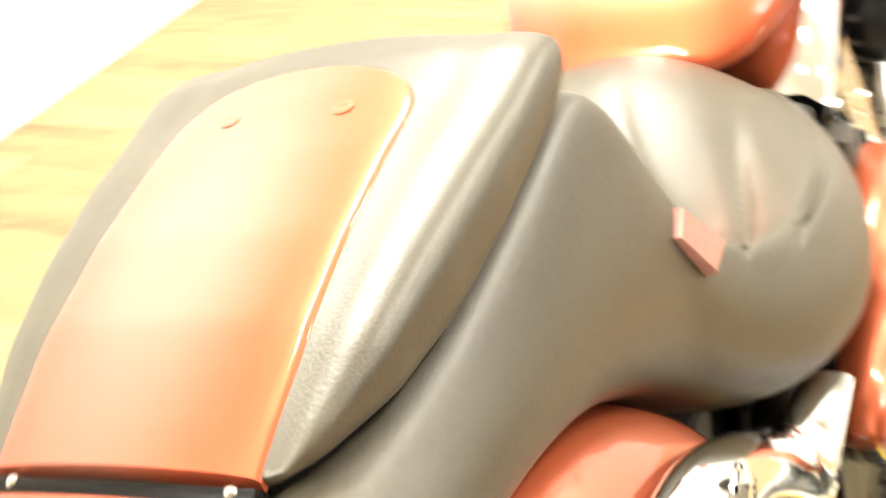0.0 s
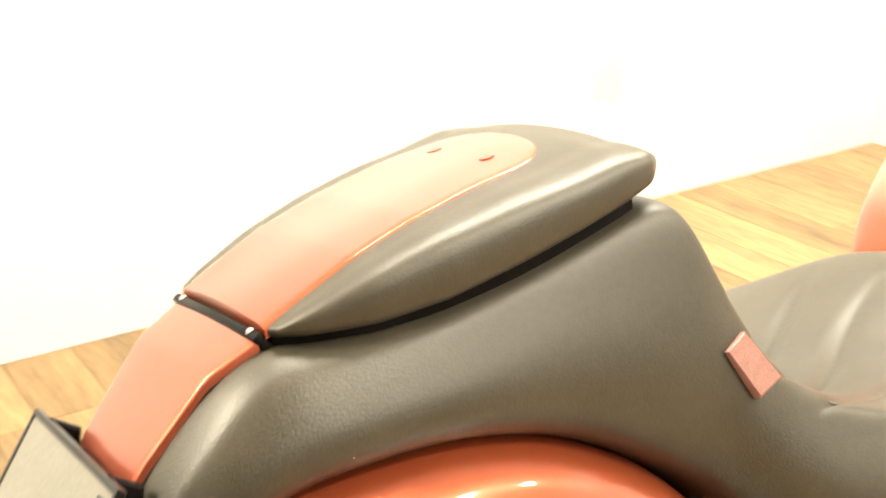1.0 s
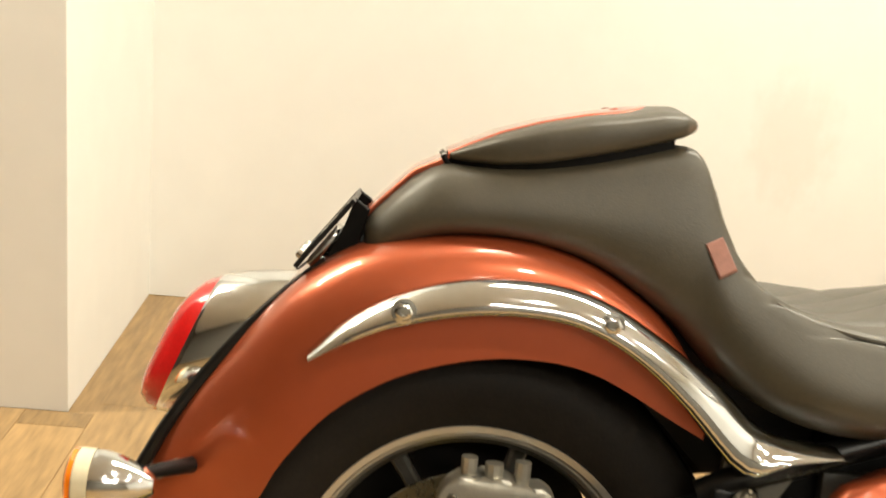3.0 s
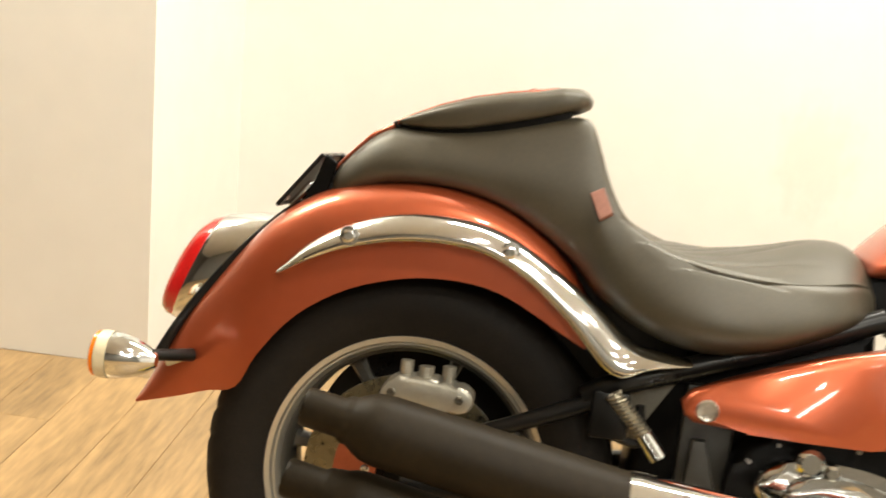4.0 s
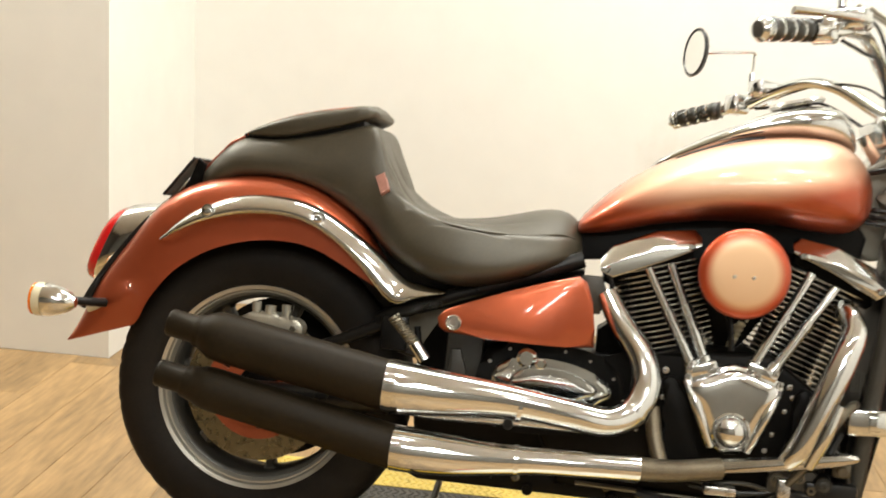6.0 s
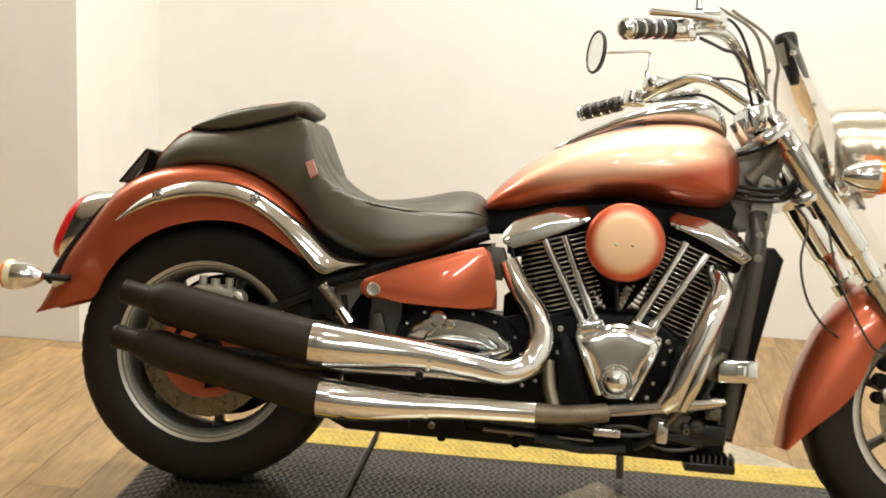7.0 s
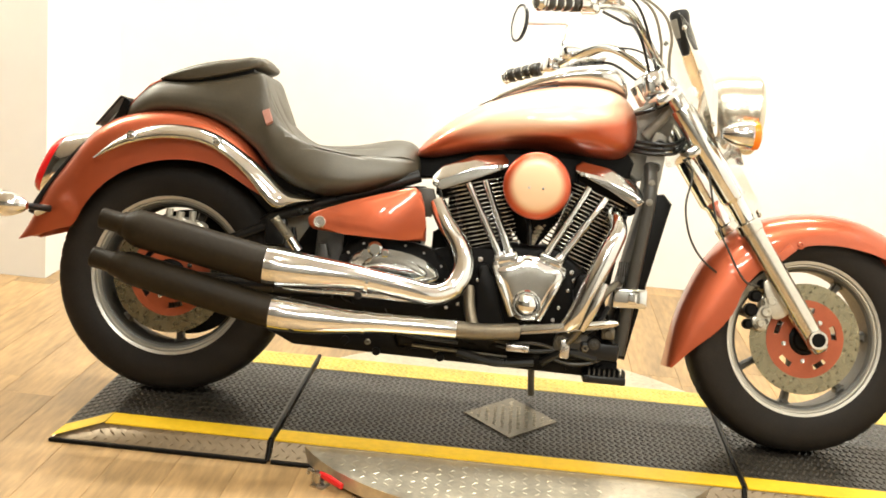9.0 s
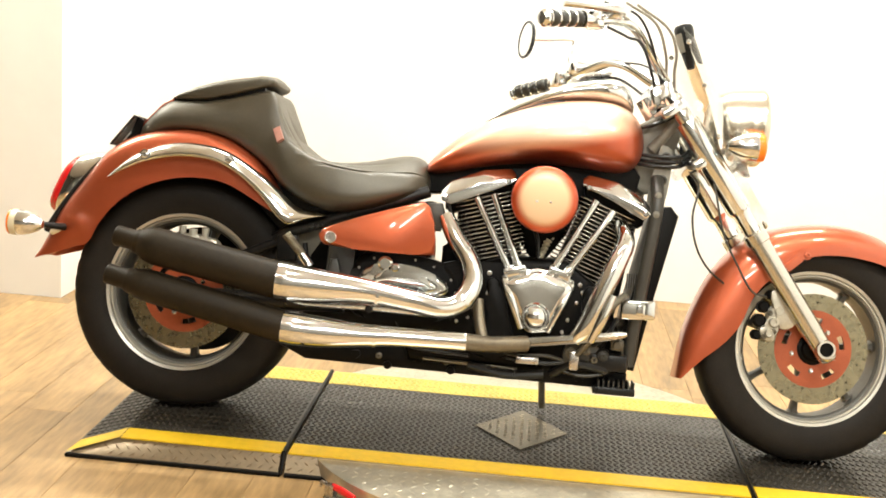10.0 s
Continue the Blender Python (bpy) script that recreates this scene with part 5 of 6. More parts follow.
# side cover
bm = B()
SC = [(0.384, 0.520), (0.397, 0.536), (0.440, 0.553), (0.500, 0.576), (0.580, 0.602), (0.655, 0.624), (0.672, 0.612), (0.684, 0.575), (0.692, 0.525), (0.694, 0.487), (0.640, 0.485), (0.572, 0.485), (0.479, 0.487), (0.402, 0.492), (0.389, 0.502)]
prism(bm, SC, 0.040, side(-0.185), 0.013, 4)
cover = part("side_cover", bm, PAINT, bike, "copper-orange painted side cover", 50)
bm = B()
lathe(bm, [(0.0155, 0), (0.0155, 0.004), (0.0135, 0.006), (0.011, 0.004), (0.008, 0.004), (0.007, 0.001), (0, 0.001)], axle(0.418, -0.2245, 0.513), 24)
part("cover_lock", bm, DULL_CHROME, cover, "round steel lock screw")
bm = B()
prism(bm, [(0.64, 0.55), (0.70, 0.55), (0.712, 0.59), (0.70, 0.625), (0.66, 0.625)], 0.03, side(-0.15), 0.008)
part("cover_tongue", bm, GREY_FRAME, bike, "dark grey plate behind the side cover")
bm = B()
prism(bm, [(0.395, 0.36), (0.47, 0.36), (0.475, 0.53), (0.40, 0.53)], 0.02, side(-0.11), 0.006)
prism(bm, [(0.405, 0.375), (0.455, 0.375), (0.43, 0.455), (0.412, 0.455)], 0.02, side(-0.14), 0.004)
part("frame_plate", bm, GREY_FRAME, bike, "dark grey frame plate")
bm = B()
tube(bm, [(0.255, -0.135, 0.495), (0.30, -0.145, 0.520), (0.40, -0.145, 0.556), (0.52, -0.145, 0.600), (0.66, -0.135, 0.655)], 0.017, 12)
tube(bm, [(0.10, -0.125, 0.415), (0.20, -0.135, 0.458), (0.30, -0.140, 0.505)], [0.012, 0.013, 0.014], 12)
box(bm, 0.055, 0.03, 0.07, Matrix.Translation((0.292, -0.145, 0.475)), 0.006)
tube(bm, [(0.30, -0.13, 0.44), (0.34, -0.13, 0.435), (0.335, -0.13, 0.49)], 0.007, 8)
part("seat_rail", bm, BLACK, bike, "black seat rail and brackets")
bm = B()
pts = []
for k in range(120):
    a = 2 * math.pi * k / 10
    p = Vector((0.292, -0.182, 0.511)).lerp(Vector((0.342, -0.186, 0.458)), k / 119)
    pts.append(p + 0.0105 * Vector((math.cos(a) * 0.87, math.sin(a) * 0.6, math.cos(a) * 0.5)) + Vector((0, math.sin(a) * 0.004, 0)))
tube(bm, pts, 0.0026, 6, 1)
rod(bm, (0.292, -0.182, 0.511), (0.342, -0.186, 0.458), 0.007)
sp = part("return_spring", bm, SPRING, bike, "brassy coil return spring")
bm = B()
rod(bm, (0.340, -0.187, 0.461), (0.364, -0.190, 0.430), 0.014, 12)
part("spring_end", bm, CHROME, sp, "chrome spring end")
# swingarm and dark body between wheel and engine
bm = B()
tube(bm, [(0.0, -0.115, R - 0.002), (0.20, -0.120, 0.325), (0.45, -0.115, 0.34)], [0.022, 0.026, 0.03], 14)
tube(bm, [(0.0, 0.115, R - 0.002), (0.20, 0.120, 0.325), (0.45, 0.115, 0.34)], [0.022, 0.026, 0.03], 14)
part("swingarm", bm, BLACK, bike, "black swingarm")
# filler added to block the bright view between wheel and engine
bm = B()
prism(bm, [(0.345, 0.20), (0.66, 0.20), (0.672, 0.48), (0.664, 0.63), (0.42, 0.60), (0.334, 0.46), (0.331, 0.33)], 0.19, side(0.095), 0.02)
part("inner_body", bm, ENGINE_BLACK, bike, "black filler between wheel and engine")
bm = B()
prism(bm, [(0.60, 0.645), (0.74, 0.660), (0.88, 0.66), (0.965, 0.60), (1.05, 0.66), (1.20, 0.64), (1.22, 0.74), (1.18, 0.80), (0.66, 0.74)], 0.12, side(0.06), 0.01)
# added filler that darkens the V between the cylinders
prism(bm, [(0.86, 0.665), (1.07, 0.665), (1.035, 0.57), (1.000, 0.520), (0.985, 0.500), (0.962, 0.488), (0.940, 0.500), (0.915, 0.530), (0.885, 0.57)], 0.10, side(0.04), 0.006)
part("frame_backbone", bm, ENGINE_BLACK, bike, "black frame backbone under the tank, with a filler between the cylinders")
# filler added so the gap between seat and fender stays dark
bm = B()
prism(bm, [(0.10, 0.66), (0.19, 0.60), (0.26, 0.50), (0.40, 0.52), (0.40, 0.62), (0.26, 0.70), (0.12, 0.725), (0.0, 0.735), (0.02, 0.70)], 0.17, side(0.085), 0.01)
part("under_seat", bm, SATIN, bike, "black filler closing the gap under the seat")
# added filler that hides the bright wall beside the rear fins
bm = B()
prism(bm, [(0.70, 0.46), (0.82, 0.46), (0.775, 0.66), (0.735, 0.66), (0.735, 0.53), (0.70, 0.51)], 0.10, side(0.05), 0.006)
part("seat_support", bm, ENGINE_BLACK, bike, "black filler behind the rear cylinder")
# footboard and pedals
bm = B()
prism(bm, smooth_outline([(0.865, 0.256), (0.895, 0.266), (1.00, 0.280), (1.10, 0.296), (1.196, 0.314), (1.205, 0.326), (1.19, 0.332), (1.10, 0.318), (1.00, 0.302), (0.90, 0.288), (0.868, 0.276)], 2), 0.030, side(-0.205), 0.008, 2)
part("brake_lever", bm, ALLOY, bike, "long polished brake lever")
bm = B()
tube(bm, [(1.13, -0.225, 0.335), (1.155, -0.235, 0.385), (1.185, -0.215, 0.420), (1.20, -0.18, 0.42)], 0.009, 10)
tube(bm, [(1.08, -0.21, 0.26), (1.11, -0.22, 0.30), (1.13, -0.23, 0.35)], 0.008, 10)
part("brake_rod", bm, DARK_STEEL, bike, "bent steel brake rod")
bm = B()
box(bm, 0.06, 0.04, 0.018, Matrix.Translation((0.955, -0.205, 0.236)), 0.004)
part("pedal_pad", bm, DULL_CHROME, bike, "small steel pedal pad")
bm = B()
box(bm, 0.025, 0.03, 0.05, Matrix.Translation((1.075, -0.20, 0.245)), 0.005)
part("pedal_linkage", bm, DULL_CHROME, bike, "steel pedal linkage")
bm = B()
tube(bm, [(1.02, -0.17, 0.20), (1.08, -0.19, 0.235), (1.16, -0.19, 0.225)], 0.012, 10)
tube(bm, [(0.80, -0.17, 0.205), (0.90, -0.18, 0.19), (1.00, -0.18, 0.20)], 0.012, 10)
box(bm, 0.10, 0.07, 0.045, Matrix.Translation((1.165, -0.165, 0.245)), 0.008)
box(bm, 0.11, 0.08, 0.020, Matrix.Translation((1.185, -0.155, 0.172)), 0.004)
peg = part("foot_peg", bm, BLACK, bike, "black ribbed foot peg and mount")
for k in range(8):
    bm = B()
    box(bm, 0.004, 0.07, 0.020, Matrix.Translation((1.145 + 0.013 * k, -0.155, 0.188)))
    part("peg_rib", bm, GREY_FRAME, peg)
bm = B()
rod(bm, (0.68, -0.165, 0.212), (0.93, -0.165, 0.204), 0.005, 8)
part("link_rod", bm, DARK_STEEL, bike, "thin steel link rod")

# --- tank ---
TANK = [(0.640, 0.708, 0.728, 0.070), (0.648, 0.702, 0.744, 0.100), (0.700, 0.706, 0.799, 0.132), (0.768, 0.726, 0.850, 0.156), (0.854, 0.744, 0.894, 0.178), (0.955, 0.752, 0.930, 0.190),
        (1.060, 0.747, 0.945, 0.196), (1.140, 0.739, 0.941, 0.186), (1.185, 0.742, 0.918, 0.162), (1.212, 0.768, 0.884, 0.120), (1.224, 0.800, 0.852, 0.060)]
bm = B()
rings = []
for x, zb, zt, w in TANK:
    zm, ring = zb + (zt - zb) * 0.40, []
    for k in range(24):
        th = 2 * math.pi * k / 24
        c, s = math.cos(th), math.sin(th)
        h = (zt - zm) if s > 0 else (zm - zb)
        p = 2.15 if s > 0 else 2.9
        ring.append(Vector((x, -w * math.copysign(abs(c) ** (2 / p), c), zm + h * math.copysign(abs(s) ** (2 / p), s))))
    rings.append(ring)
loft(bm, rings)
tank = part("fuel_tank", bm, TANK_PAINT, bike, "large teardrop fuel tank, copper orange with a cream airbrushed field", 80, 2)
bm = B()
rings = []
for x, zb, zt, w in [(0.78, 0.845, 0.862, 0.020), (0.84, 0.872, 0.900, 0.050), (0.92, 0.905, 0.940, 0.075), (0.99, 0.925, 0.975, 0.088), (1.05, 0.930, 0.998, 0.090), (1.11, 0.930, 1.006, 0.085), (1.155, 0.925, 1.000, 0.076), (1.178, 0.915, 0.970, 0.060), (1.190, 0.905, 0.930, 0.040)]:
    rings.append([Vector((x, -w * math.copysign(abs(math.cos(t)) ** 0.8, math.cos(t)), (zb + zt) / 2 + (zt - zb) / 2 * math.copysign(abs(math.sin(t)) ** 0.8, math.sin(t)))) for t in [2 * math.pi * k / 20 for k in range(20)]])
loft(bm, rings)
console = part("instrument_console", bm, CHROME, tank, "chrome instrument console on the tank", 80, 1)
bm = B()
lathe(bm, [(0.052, 0), (0.058, 0.006), (0.054, 0.012), (0.046, 0.010), (0, 0.010)], Matrix.Translation((1.07, 0, 1.000)) @ Matrix.Rotation(math.radians(-14), 4, "Y"), 40)
part("speedometer", bm, DULL_CHROME, tank, "round speedometer with a chrome ring")
bm = B()
pts = [(x, -lerp_table(TANK, x)[2] * 0.42, lerp_table(TANK, x)[1] - 0.012) for x in np.linspace(0.83, 1.0, 6)]
tube(bm, pts, 0.005, 8)
part("console_trim", bm, BLACK, tank, "black rubber trim beside the console")

# --- frame neck ---
bm = B()
prism(bm, [(1.185, 0.72), (1.235, 0.695), (1.262, 0.70), (1.300, 0.800), (1.330, 0.885), (1.300, 0.935), (1.240, 0.915), (1.205, 0.84)], 0.09, side(0.045), 0.012, 3)
prism(bm, [(1.246, 0.668), (1.282, 0.668), (1.296, 0.80), (1.262, 0.81)], 0.02, side(-0.048), 0.005)
neck = part("frame_neck", bm, NECK_GREY, bike, "grey painted frame neck")
bm = B()
rod(bm, (1.200, -0.052, 0.868), (1.300, -0.060, 0.925), 0.009, 12)
tube(bm, [(1.245, -0.050, 0.815), (1.272, -0.058, 0.850), (1.310, -0.058, 0.905)], [0.017, 0.014, 0.016], 14, 5)
part("gusset_tube", bm, NECK_GREY, neck, "beige-grey gusset tubes at the neck")
bm = B()
prism(bm, smooth_outline([(1.238, 0.655), (1.262, 0.640), (1.285, 0.660), (1.300, 0.800), (1.285, 0.822), (1.262, 0.815)], 3), 0.012, side(-0.066), 0.004, 2)
plate_arm = part("bracket_arm", bm, NECK_GREY, neck, "beige-grey bracket with bolts")
for x, z in ((1.281, 0.796), (1.274, 0.735), (1.262, 0.672)):
    bm = B()
    lathe(bm, [(0.014, 0), (0.014, 0.004), (0.010, 0.006), (0.006, 0.003), (0, 0.003)], axle(x, -0.078, z), 20)
    part("bracket_bolt", bm, GREY_FRAME, plate_arm)
for x, y, z in ((1.259, -0.168, 0.640), (1.262, -0.150, 0.690), (1.276, -0.069, 0.765), (1.236, -0.046, 0.785)):
    bm = B()
    bolt(bm, axle(x, y, z), 0.007, 0.005)
    part("neck_bolt", bm, NECK_GREY, neck)
bm = B()
tube(bm, [(1.262, -0.075, 0.735), (1.262, -0.140, 0.675), (1.257, -0.152, 0.605), (1.236, -0.155, 0.426), (1.217, -0.150, 0.237)], 0.0175, 16)
tube(bm, [(1.232, 0.085, 0.72), (1.200, 0.100, 0.52), (1.175, 0.105, 0.36), (1.14, 0.105, 0.22)], 0.018, 14)
part("down_tube", bm, GREY_FRAME, bike, "dark grey frame down tubes")
bm = B()
prism(bm, [(1.262, 0.660), (1.300, 0.665), (1.322, 0.640), (1.310, 0.590), (1.272, 0.410), (1.238, 0.222), (1.180, 0.228), (1.215, 0.42)], 0.27, side(0.135), 0.01, 2)
rad = part("radiator", bm, ENGINE_BLACK, bike, "tall black radiator housing")
bm = B()
box(bm, 0.088, 0.026, 0.052, Matrix.Translation((1.232, -0.172, 0.388)) @ Matrix.Rotation(math.radians(-3), 4, "Y"), 0.006)
box(bm, 0.022, 0.010, 0.030, Matrix.Translation((1.238, -0.187, 0.388)), 0.003)
part("chrome_clamp", bm, CHROME, rad, "chrome clamp on the radiator")
bm = B()
for k in range(6):
    box(bm, 0.0035, 0.002, 0.040, Matrix.Translation((1.200 + 0.006 * k, -0.1355, 0.46)))
part("printed_bars", bm, GREY_FRAME, rad)

# --- front end ---
def fork(sgn, h):
    """Point at height h along the fork leg on one side."""
    base = Vector((FRONT_X + 0.003, sgn * 0.112, R - 0.011))
    return base + AXIS * h


for s in (-1, 1):
    bm = B()
    a = fork(s, -0.035)
    L = 0.39
    lathe(bm, [(0, 0), (0.018, 0.0), (0.024, 0.006), (0.0265, 0.03), (0.0265, 0.06), (0.0285, 0.10), (0.0290, L - 0.03), (0.0325, L - 0.028), (0.0325, L), (0.024, L + 0.004)], along(a, fork(s, 0.5)), 28)
    leg = fpart("fork_leg", bm, ALLOY, bike, "silver fork slider", 50)
    bm = B()
    lathe(bm, [(0.0235, 0), (0.0235, 0.06), (0.030, 0.07), (0.0330, 0.075), (0.0330, 0.335), (0.031, 0.345), (0.024, 0.345), (0.024, 0.42), (0.018, 0.43), (0, 0.43)], along(fork(s, L - 0.035), fork(s, 0.9)), 28)
    fpart("fork_tube", bm, CHROME, bike, "chrome fork tube with cover", 50)
    bm = B()
    lathe(bm, [(0.0255, 0), (0.0255, 0.030), (0.0240, 0.033), (0.0185, 0.033), (0.0180, 0.022), (0, 0.022)], axle(FRONT_X + 0.003, s * 0.112, R - 0.011) if s < 0 else axle(FRONT_X + 0.003, s * 0.112, R - 0.011) @ Matrix.Diagonal((1, 1, -1, 1)), 24)
    fpart("axle_clamp", bm, ALLOY, leg, "silver axle clamp")
    # black disc in the recess, painted in for the dark of the hole
    bm = B()
    lathe(bm, [(0.0178, 0), (0.0178, 0.001), (0, 0.001)], axle(FRONT_X + 0.003, -0.1405, R - 0.011) if s < 0 else axle(FRONT_X + 0.003, 0.133, R - 0.011), 16)
    fpart("axle_hole", bm, ENGINE_BLACK, leg)
    bm = B()
    bolt(bm, along(fork(s, 0.36) + Vector((0.03, 0, 0.02)), fork(s, 0.36) + Vector((0.2, 0, 0.13))), 0.008)
    fpart("fork_bolt", bm, CHROME, leg)
bm = B()
for h in (0.575, 0.735):
    c = fork(1, h) * 0.5 + fork(-1, h) * 0.5
    box(bm, 0.075, 0.28, 0.032, Matrix.Translation(c + Vector((-0.02, 0, 0))) @ Matrix.Rotation(-RAKE, 4, "Y"), 0.01)
fpart("triple_clamp", bm, CHROME, bike, "chrome triple clamp")
bm = B()
lathe(bm, [(0.030, 0), (0.030, 0.19)], along((1.325, 0, 0.80), (1.225, 0, 0.95)), 20)
box(bm, 0.05, 0.16, 0.065, Matrix.Translation((1.245, 0.0, 0.955)) @ Matrix.Rotation(math.radians(-12), 4, "Y"), 0.012, 3)
fpart("ignition_cover", bm, CHROME, bike, "chrome ignition cover")

FF = [(1.350, 0.206, 1.362, 0.206, 0.060), (1.366, 0.320, 1.412, 0.262, 0.078), (1.392, 0.406, 1.462, 0.308, 0.088), (1.432, 0.496, 1.502, 0.362, 0.094), (1.491, 0.569, 1.532, 0.440, 0.098),
      (1.566, 0.619, 1.585, 0.500, 0.100), (1.665, 0.646, 1.665, 0.552, 0.100), (1.762, 0.651, 1.750, 0.566, 0.100), (1.853, 0.635, 1.835, 0.558, 0.098), (1.934, 0.596, 1.905, 0.540, 0.092), (1.995, 0.547, 1.955, 0.525, 0.076), (2.015, 0.525, 1.985, 0.518, 0.050)]
bm = B()
loft(bm, arch(FF, 2.7), False, False)
bmesh.ops.solidify(bm, geom=bm.faces[:], thickness=0.004)
ff = fpart("front_fender", bm, PAINT, bike, "copper-orange painted front mudguard", 60)
bm = B()
for x, z in ((1.585, 0.515), (1.665, 0.560)):
    bolt(bm, axle(x, -0.098, z), 0.009)
prism(bm, [(1.575, 0.500), (1.60, 0.495), (1.655, 0.545), (1.635, 0.560)], 0.008, side(-0.098), 0.002)
fpart("fender_mount", bm, PAINT, ff, "copper-orange fender mount with two bolts")
bm = B()
tube(bm, [(1.34, -0.07, 0.760), (1.358, -0.12, 0.715), (1.345, -0.13, 0.635), (1.361, -0.13, 0.557), (1.400, -0.12, 0.500), (1.47, -0.06, 0.46)], 0.0030, 8)
fpart("brake_hose", bm, GREY_FRAME, bike, "thin grey brake hose")
bm = B()
tube(bm, [(1.38, -0.09, 0.78), (1.398, -0.13, 0.718), (1.427, -0.135, 0.602), (1.473, -0.135, 0.514), (1.516, -0.13, 0.452), (1.560, -0.115, 0.440)], 0.0030, 8)
fpart("brake_hose", bm, GREY_FRAME, bike, "thin grey brake hose")
bm = B()
for k, (dz, dy) in enumerate(((0, 0), (0.012, 0.01), (0.026, 0.0))):
    tube(bm, [(1.20, -0.06 + dy, 0.775 + dz), (1.26, -0.085, 0.770 + dz), (1.33, -0.075, 0.780 + dz), (1.36, -0.03, 0.84 + dz)], 0.0052, 8)
tube(bm, [(1.20, -0.05, 0.87), (1.24, -0.09, 0.88), (1.30, -0.085, 0.91)], 0.006, 8)
part("neck_cable", bm, BLACK, bike, "black cables at the neck")

# headlight
bm = B()
HM = along((1.392, 0, 0.903), (1.600, 0, 0.903)) @ Matrix.Diagonal((0.95, 0.95, 1, 1))
lathe(bm, [(0, 0.0), (0.05, 0.002), (0.080, 0.012), (0.098, 0.035), (0.106, 0.065), (0.109, 0.100), (0.110, 0.125), (0.113, 0.128), (0.113, 0.143), (0.106, 0.150), (0.098, 0.146)], HM, 56)
hl = fpart("headlight", bm, SOFT_CHROME, bike, "large round chrome headlight shell", 50)
bm = B()
lathe(bm, [(0.099, 0.146), (0.09, 0.151), (0.05, 0.157), (0, 0.158)], HM, 48)
fpart("headlight_glass", bm, LAMP_GLASS, hl, "clear domed headlight glass")
for s in (-1, 1):
    bm = B()
    tip = Vector((1.462, s * 0.165, 0.825))
    rod(bm, (1.440, s * 0.10, 0.80), tip + Vector((-0.03, 0, -0.004)), 0.010)
    o = along(tip, tip + Vector((1, 0, 0.03)))
    lathe(bm, [(0, -0.050), (0.012, -0.047), (0.024, -0.032), (0.034, -0.008), (0.0385, 0.018), (0.0385, 0.028), (0.030, 0.028)], o, 28)
    sg = fpart("front_signal", bm, CHROME, bike, "chrome bullet-shaped front signal")
    bm = B()
    lathe(bm, [(0.0375, 0.027), (0.0385, 0.032), (0.036, 0.046), (0.022, 0.053), (0, 0.055)], o, 28)
    fpart("lens", bm, AMBER, sg, "amber lens")
# small clear screen
SCREEN = [(1.288, 1.140), (1.312, 1.058), (1.342, 0.978), (1.374, 0.890), (1.402, 0.810), (1.420, 0.745)]
bm = B()
rows = []
for i, p in enumerate(curve([(x, z, 0) for x, z in SCREEN], 4)):
    q = i / 20
    w = 0.060 + 0.105 * math.sin(math.pi * min(1, 0.12 + 0.75 * q))
    bow = 0.040 + 0.062 * q
    rows.append([Vector((p.x + bow * (1 - abs(k / 8 - 1) ** 2.2), w * (k / 8 - 1), p.y + 0.022 * (1 - (k / 8 - 1) ** 2))) for k in range(17)])
loft(bm, rows, False, False)
bmesh.ops.solidify(bm, geom=bm.faces[:], thickness=0.004)
screen = fpart("wind_screen", bm, CLEAR, bike, "small clear acrylic wind screen", 60)
for i in (2, 8, 14, 18):
    for s in (0, 16):
        v = rows[i][s]
        bm = B()
        lathe(bm, [(0.007, 0), (0.007, 0.003), (0.003, 0.006), (0, 0.006)], Matrix.Translation(v + Vector((0.004, 0.008 if s == 0 else -0.008, 0))) @ Matrix.Rotation(math.pi / 2 * (1 if s == 0 else -1), 4, "X"), 12)
        fpart("screen_screw", bm, CHROME, screen)
for sg in (-1, 1):
    bm = B()
    rows = []
    for q in (0.0, 0.25, 0.5, 0.75, 1.0):
        a = Vector((1.446, sg * 0.150, 0.790)).lerp(Vector((1.540, sg * 0.150, 0.640)), q)
        b = Vector((1.395, sg * 0.138, 0.790)).lerp(Vector((1.520, sg * 0.138, 0.632)), q)
        rows.append([a, a.lerp(b, 0.5), b])
    loft(bm, rows, False, False)
    bmesh.ops.solidify(bm, geom=bm.faces[:], thickness=0.004)
    fpart("screen_wing", bm, CLEAR, screen, "clear lower wing of the screen")
bm = B()
POD = along((1.326, -0.062, 1.035), (1.296, -0.062, 1.150))
lathe(bm, [(0, 0.0), (0.010, 0.002), (0.014, 0.020), (0.021, 0.060), (0.026, 0.096), (0.027, 0.112), (0.022, 0.121), (0.012, 0.124), (0, 0.125)], POD, 28)
pod = fpart("indicator_pod", bm, BLACK, bike, "small black cup-shaped pod behind the screen")
bm = B()
lathe(bm, [(0.0195, 0.048), (0.0225, 0.062), (0.0268, 0.098), (0.0250, 0.100)], POD, 14, False, 190, 330)
fpart("pod_face", bm, CABLE_GREY, pod, "grey face of the pod")


# handlebar
def barpart(name, bm, material, parent, label="", smooth=35):
    bm.transform(BAR_M)
    return fpart(name, bm, material, parent, label, smooth)


bm = B()
RB = [(1.268, -0.040, 0.996), (1.236, -0.075, 1.026), (1.186, -0.130, 1.072), (1.138, -0.205, 1.097), (1.08, -0.295, 1.086), (1.02, -0.365, 1.064), (0.895, -0.446, 1.038)]
tube(bm, RB, 0.0135, 14)
LB = [(x, -y, z) for x, y, z in RB]
tube(bm, LB, 0.0135, 14)
rod(bm, (1.262, -0.05, 0.985), (1.262, 0.05, 0.985), 0.0135, 14)
for y in (-0.05, 0.05):
    rod(bm, (1.275, y, 0.94), (1.262, y, 0.992), 0.020, 16)
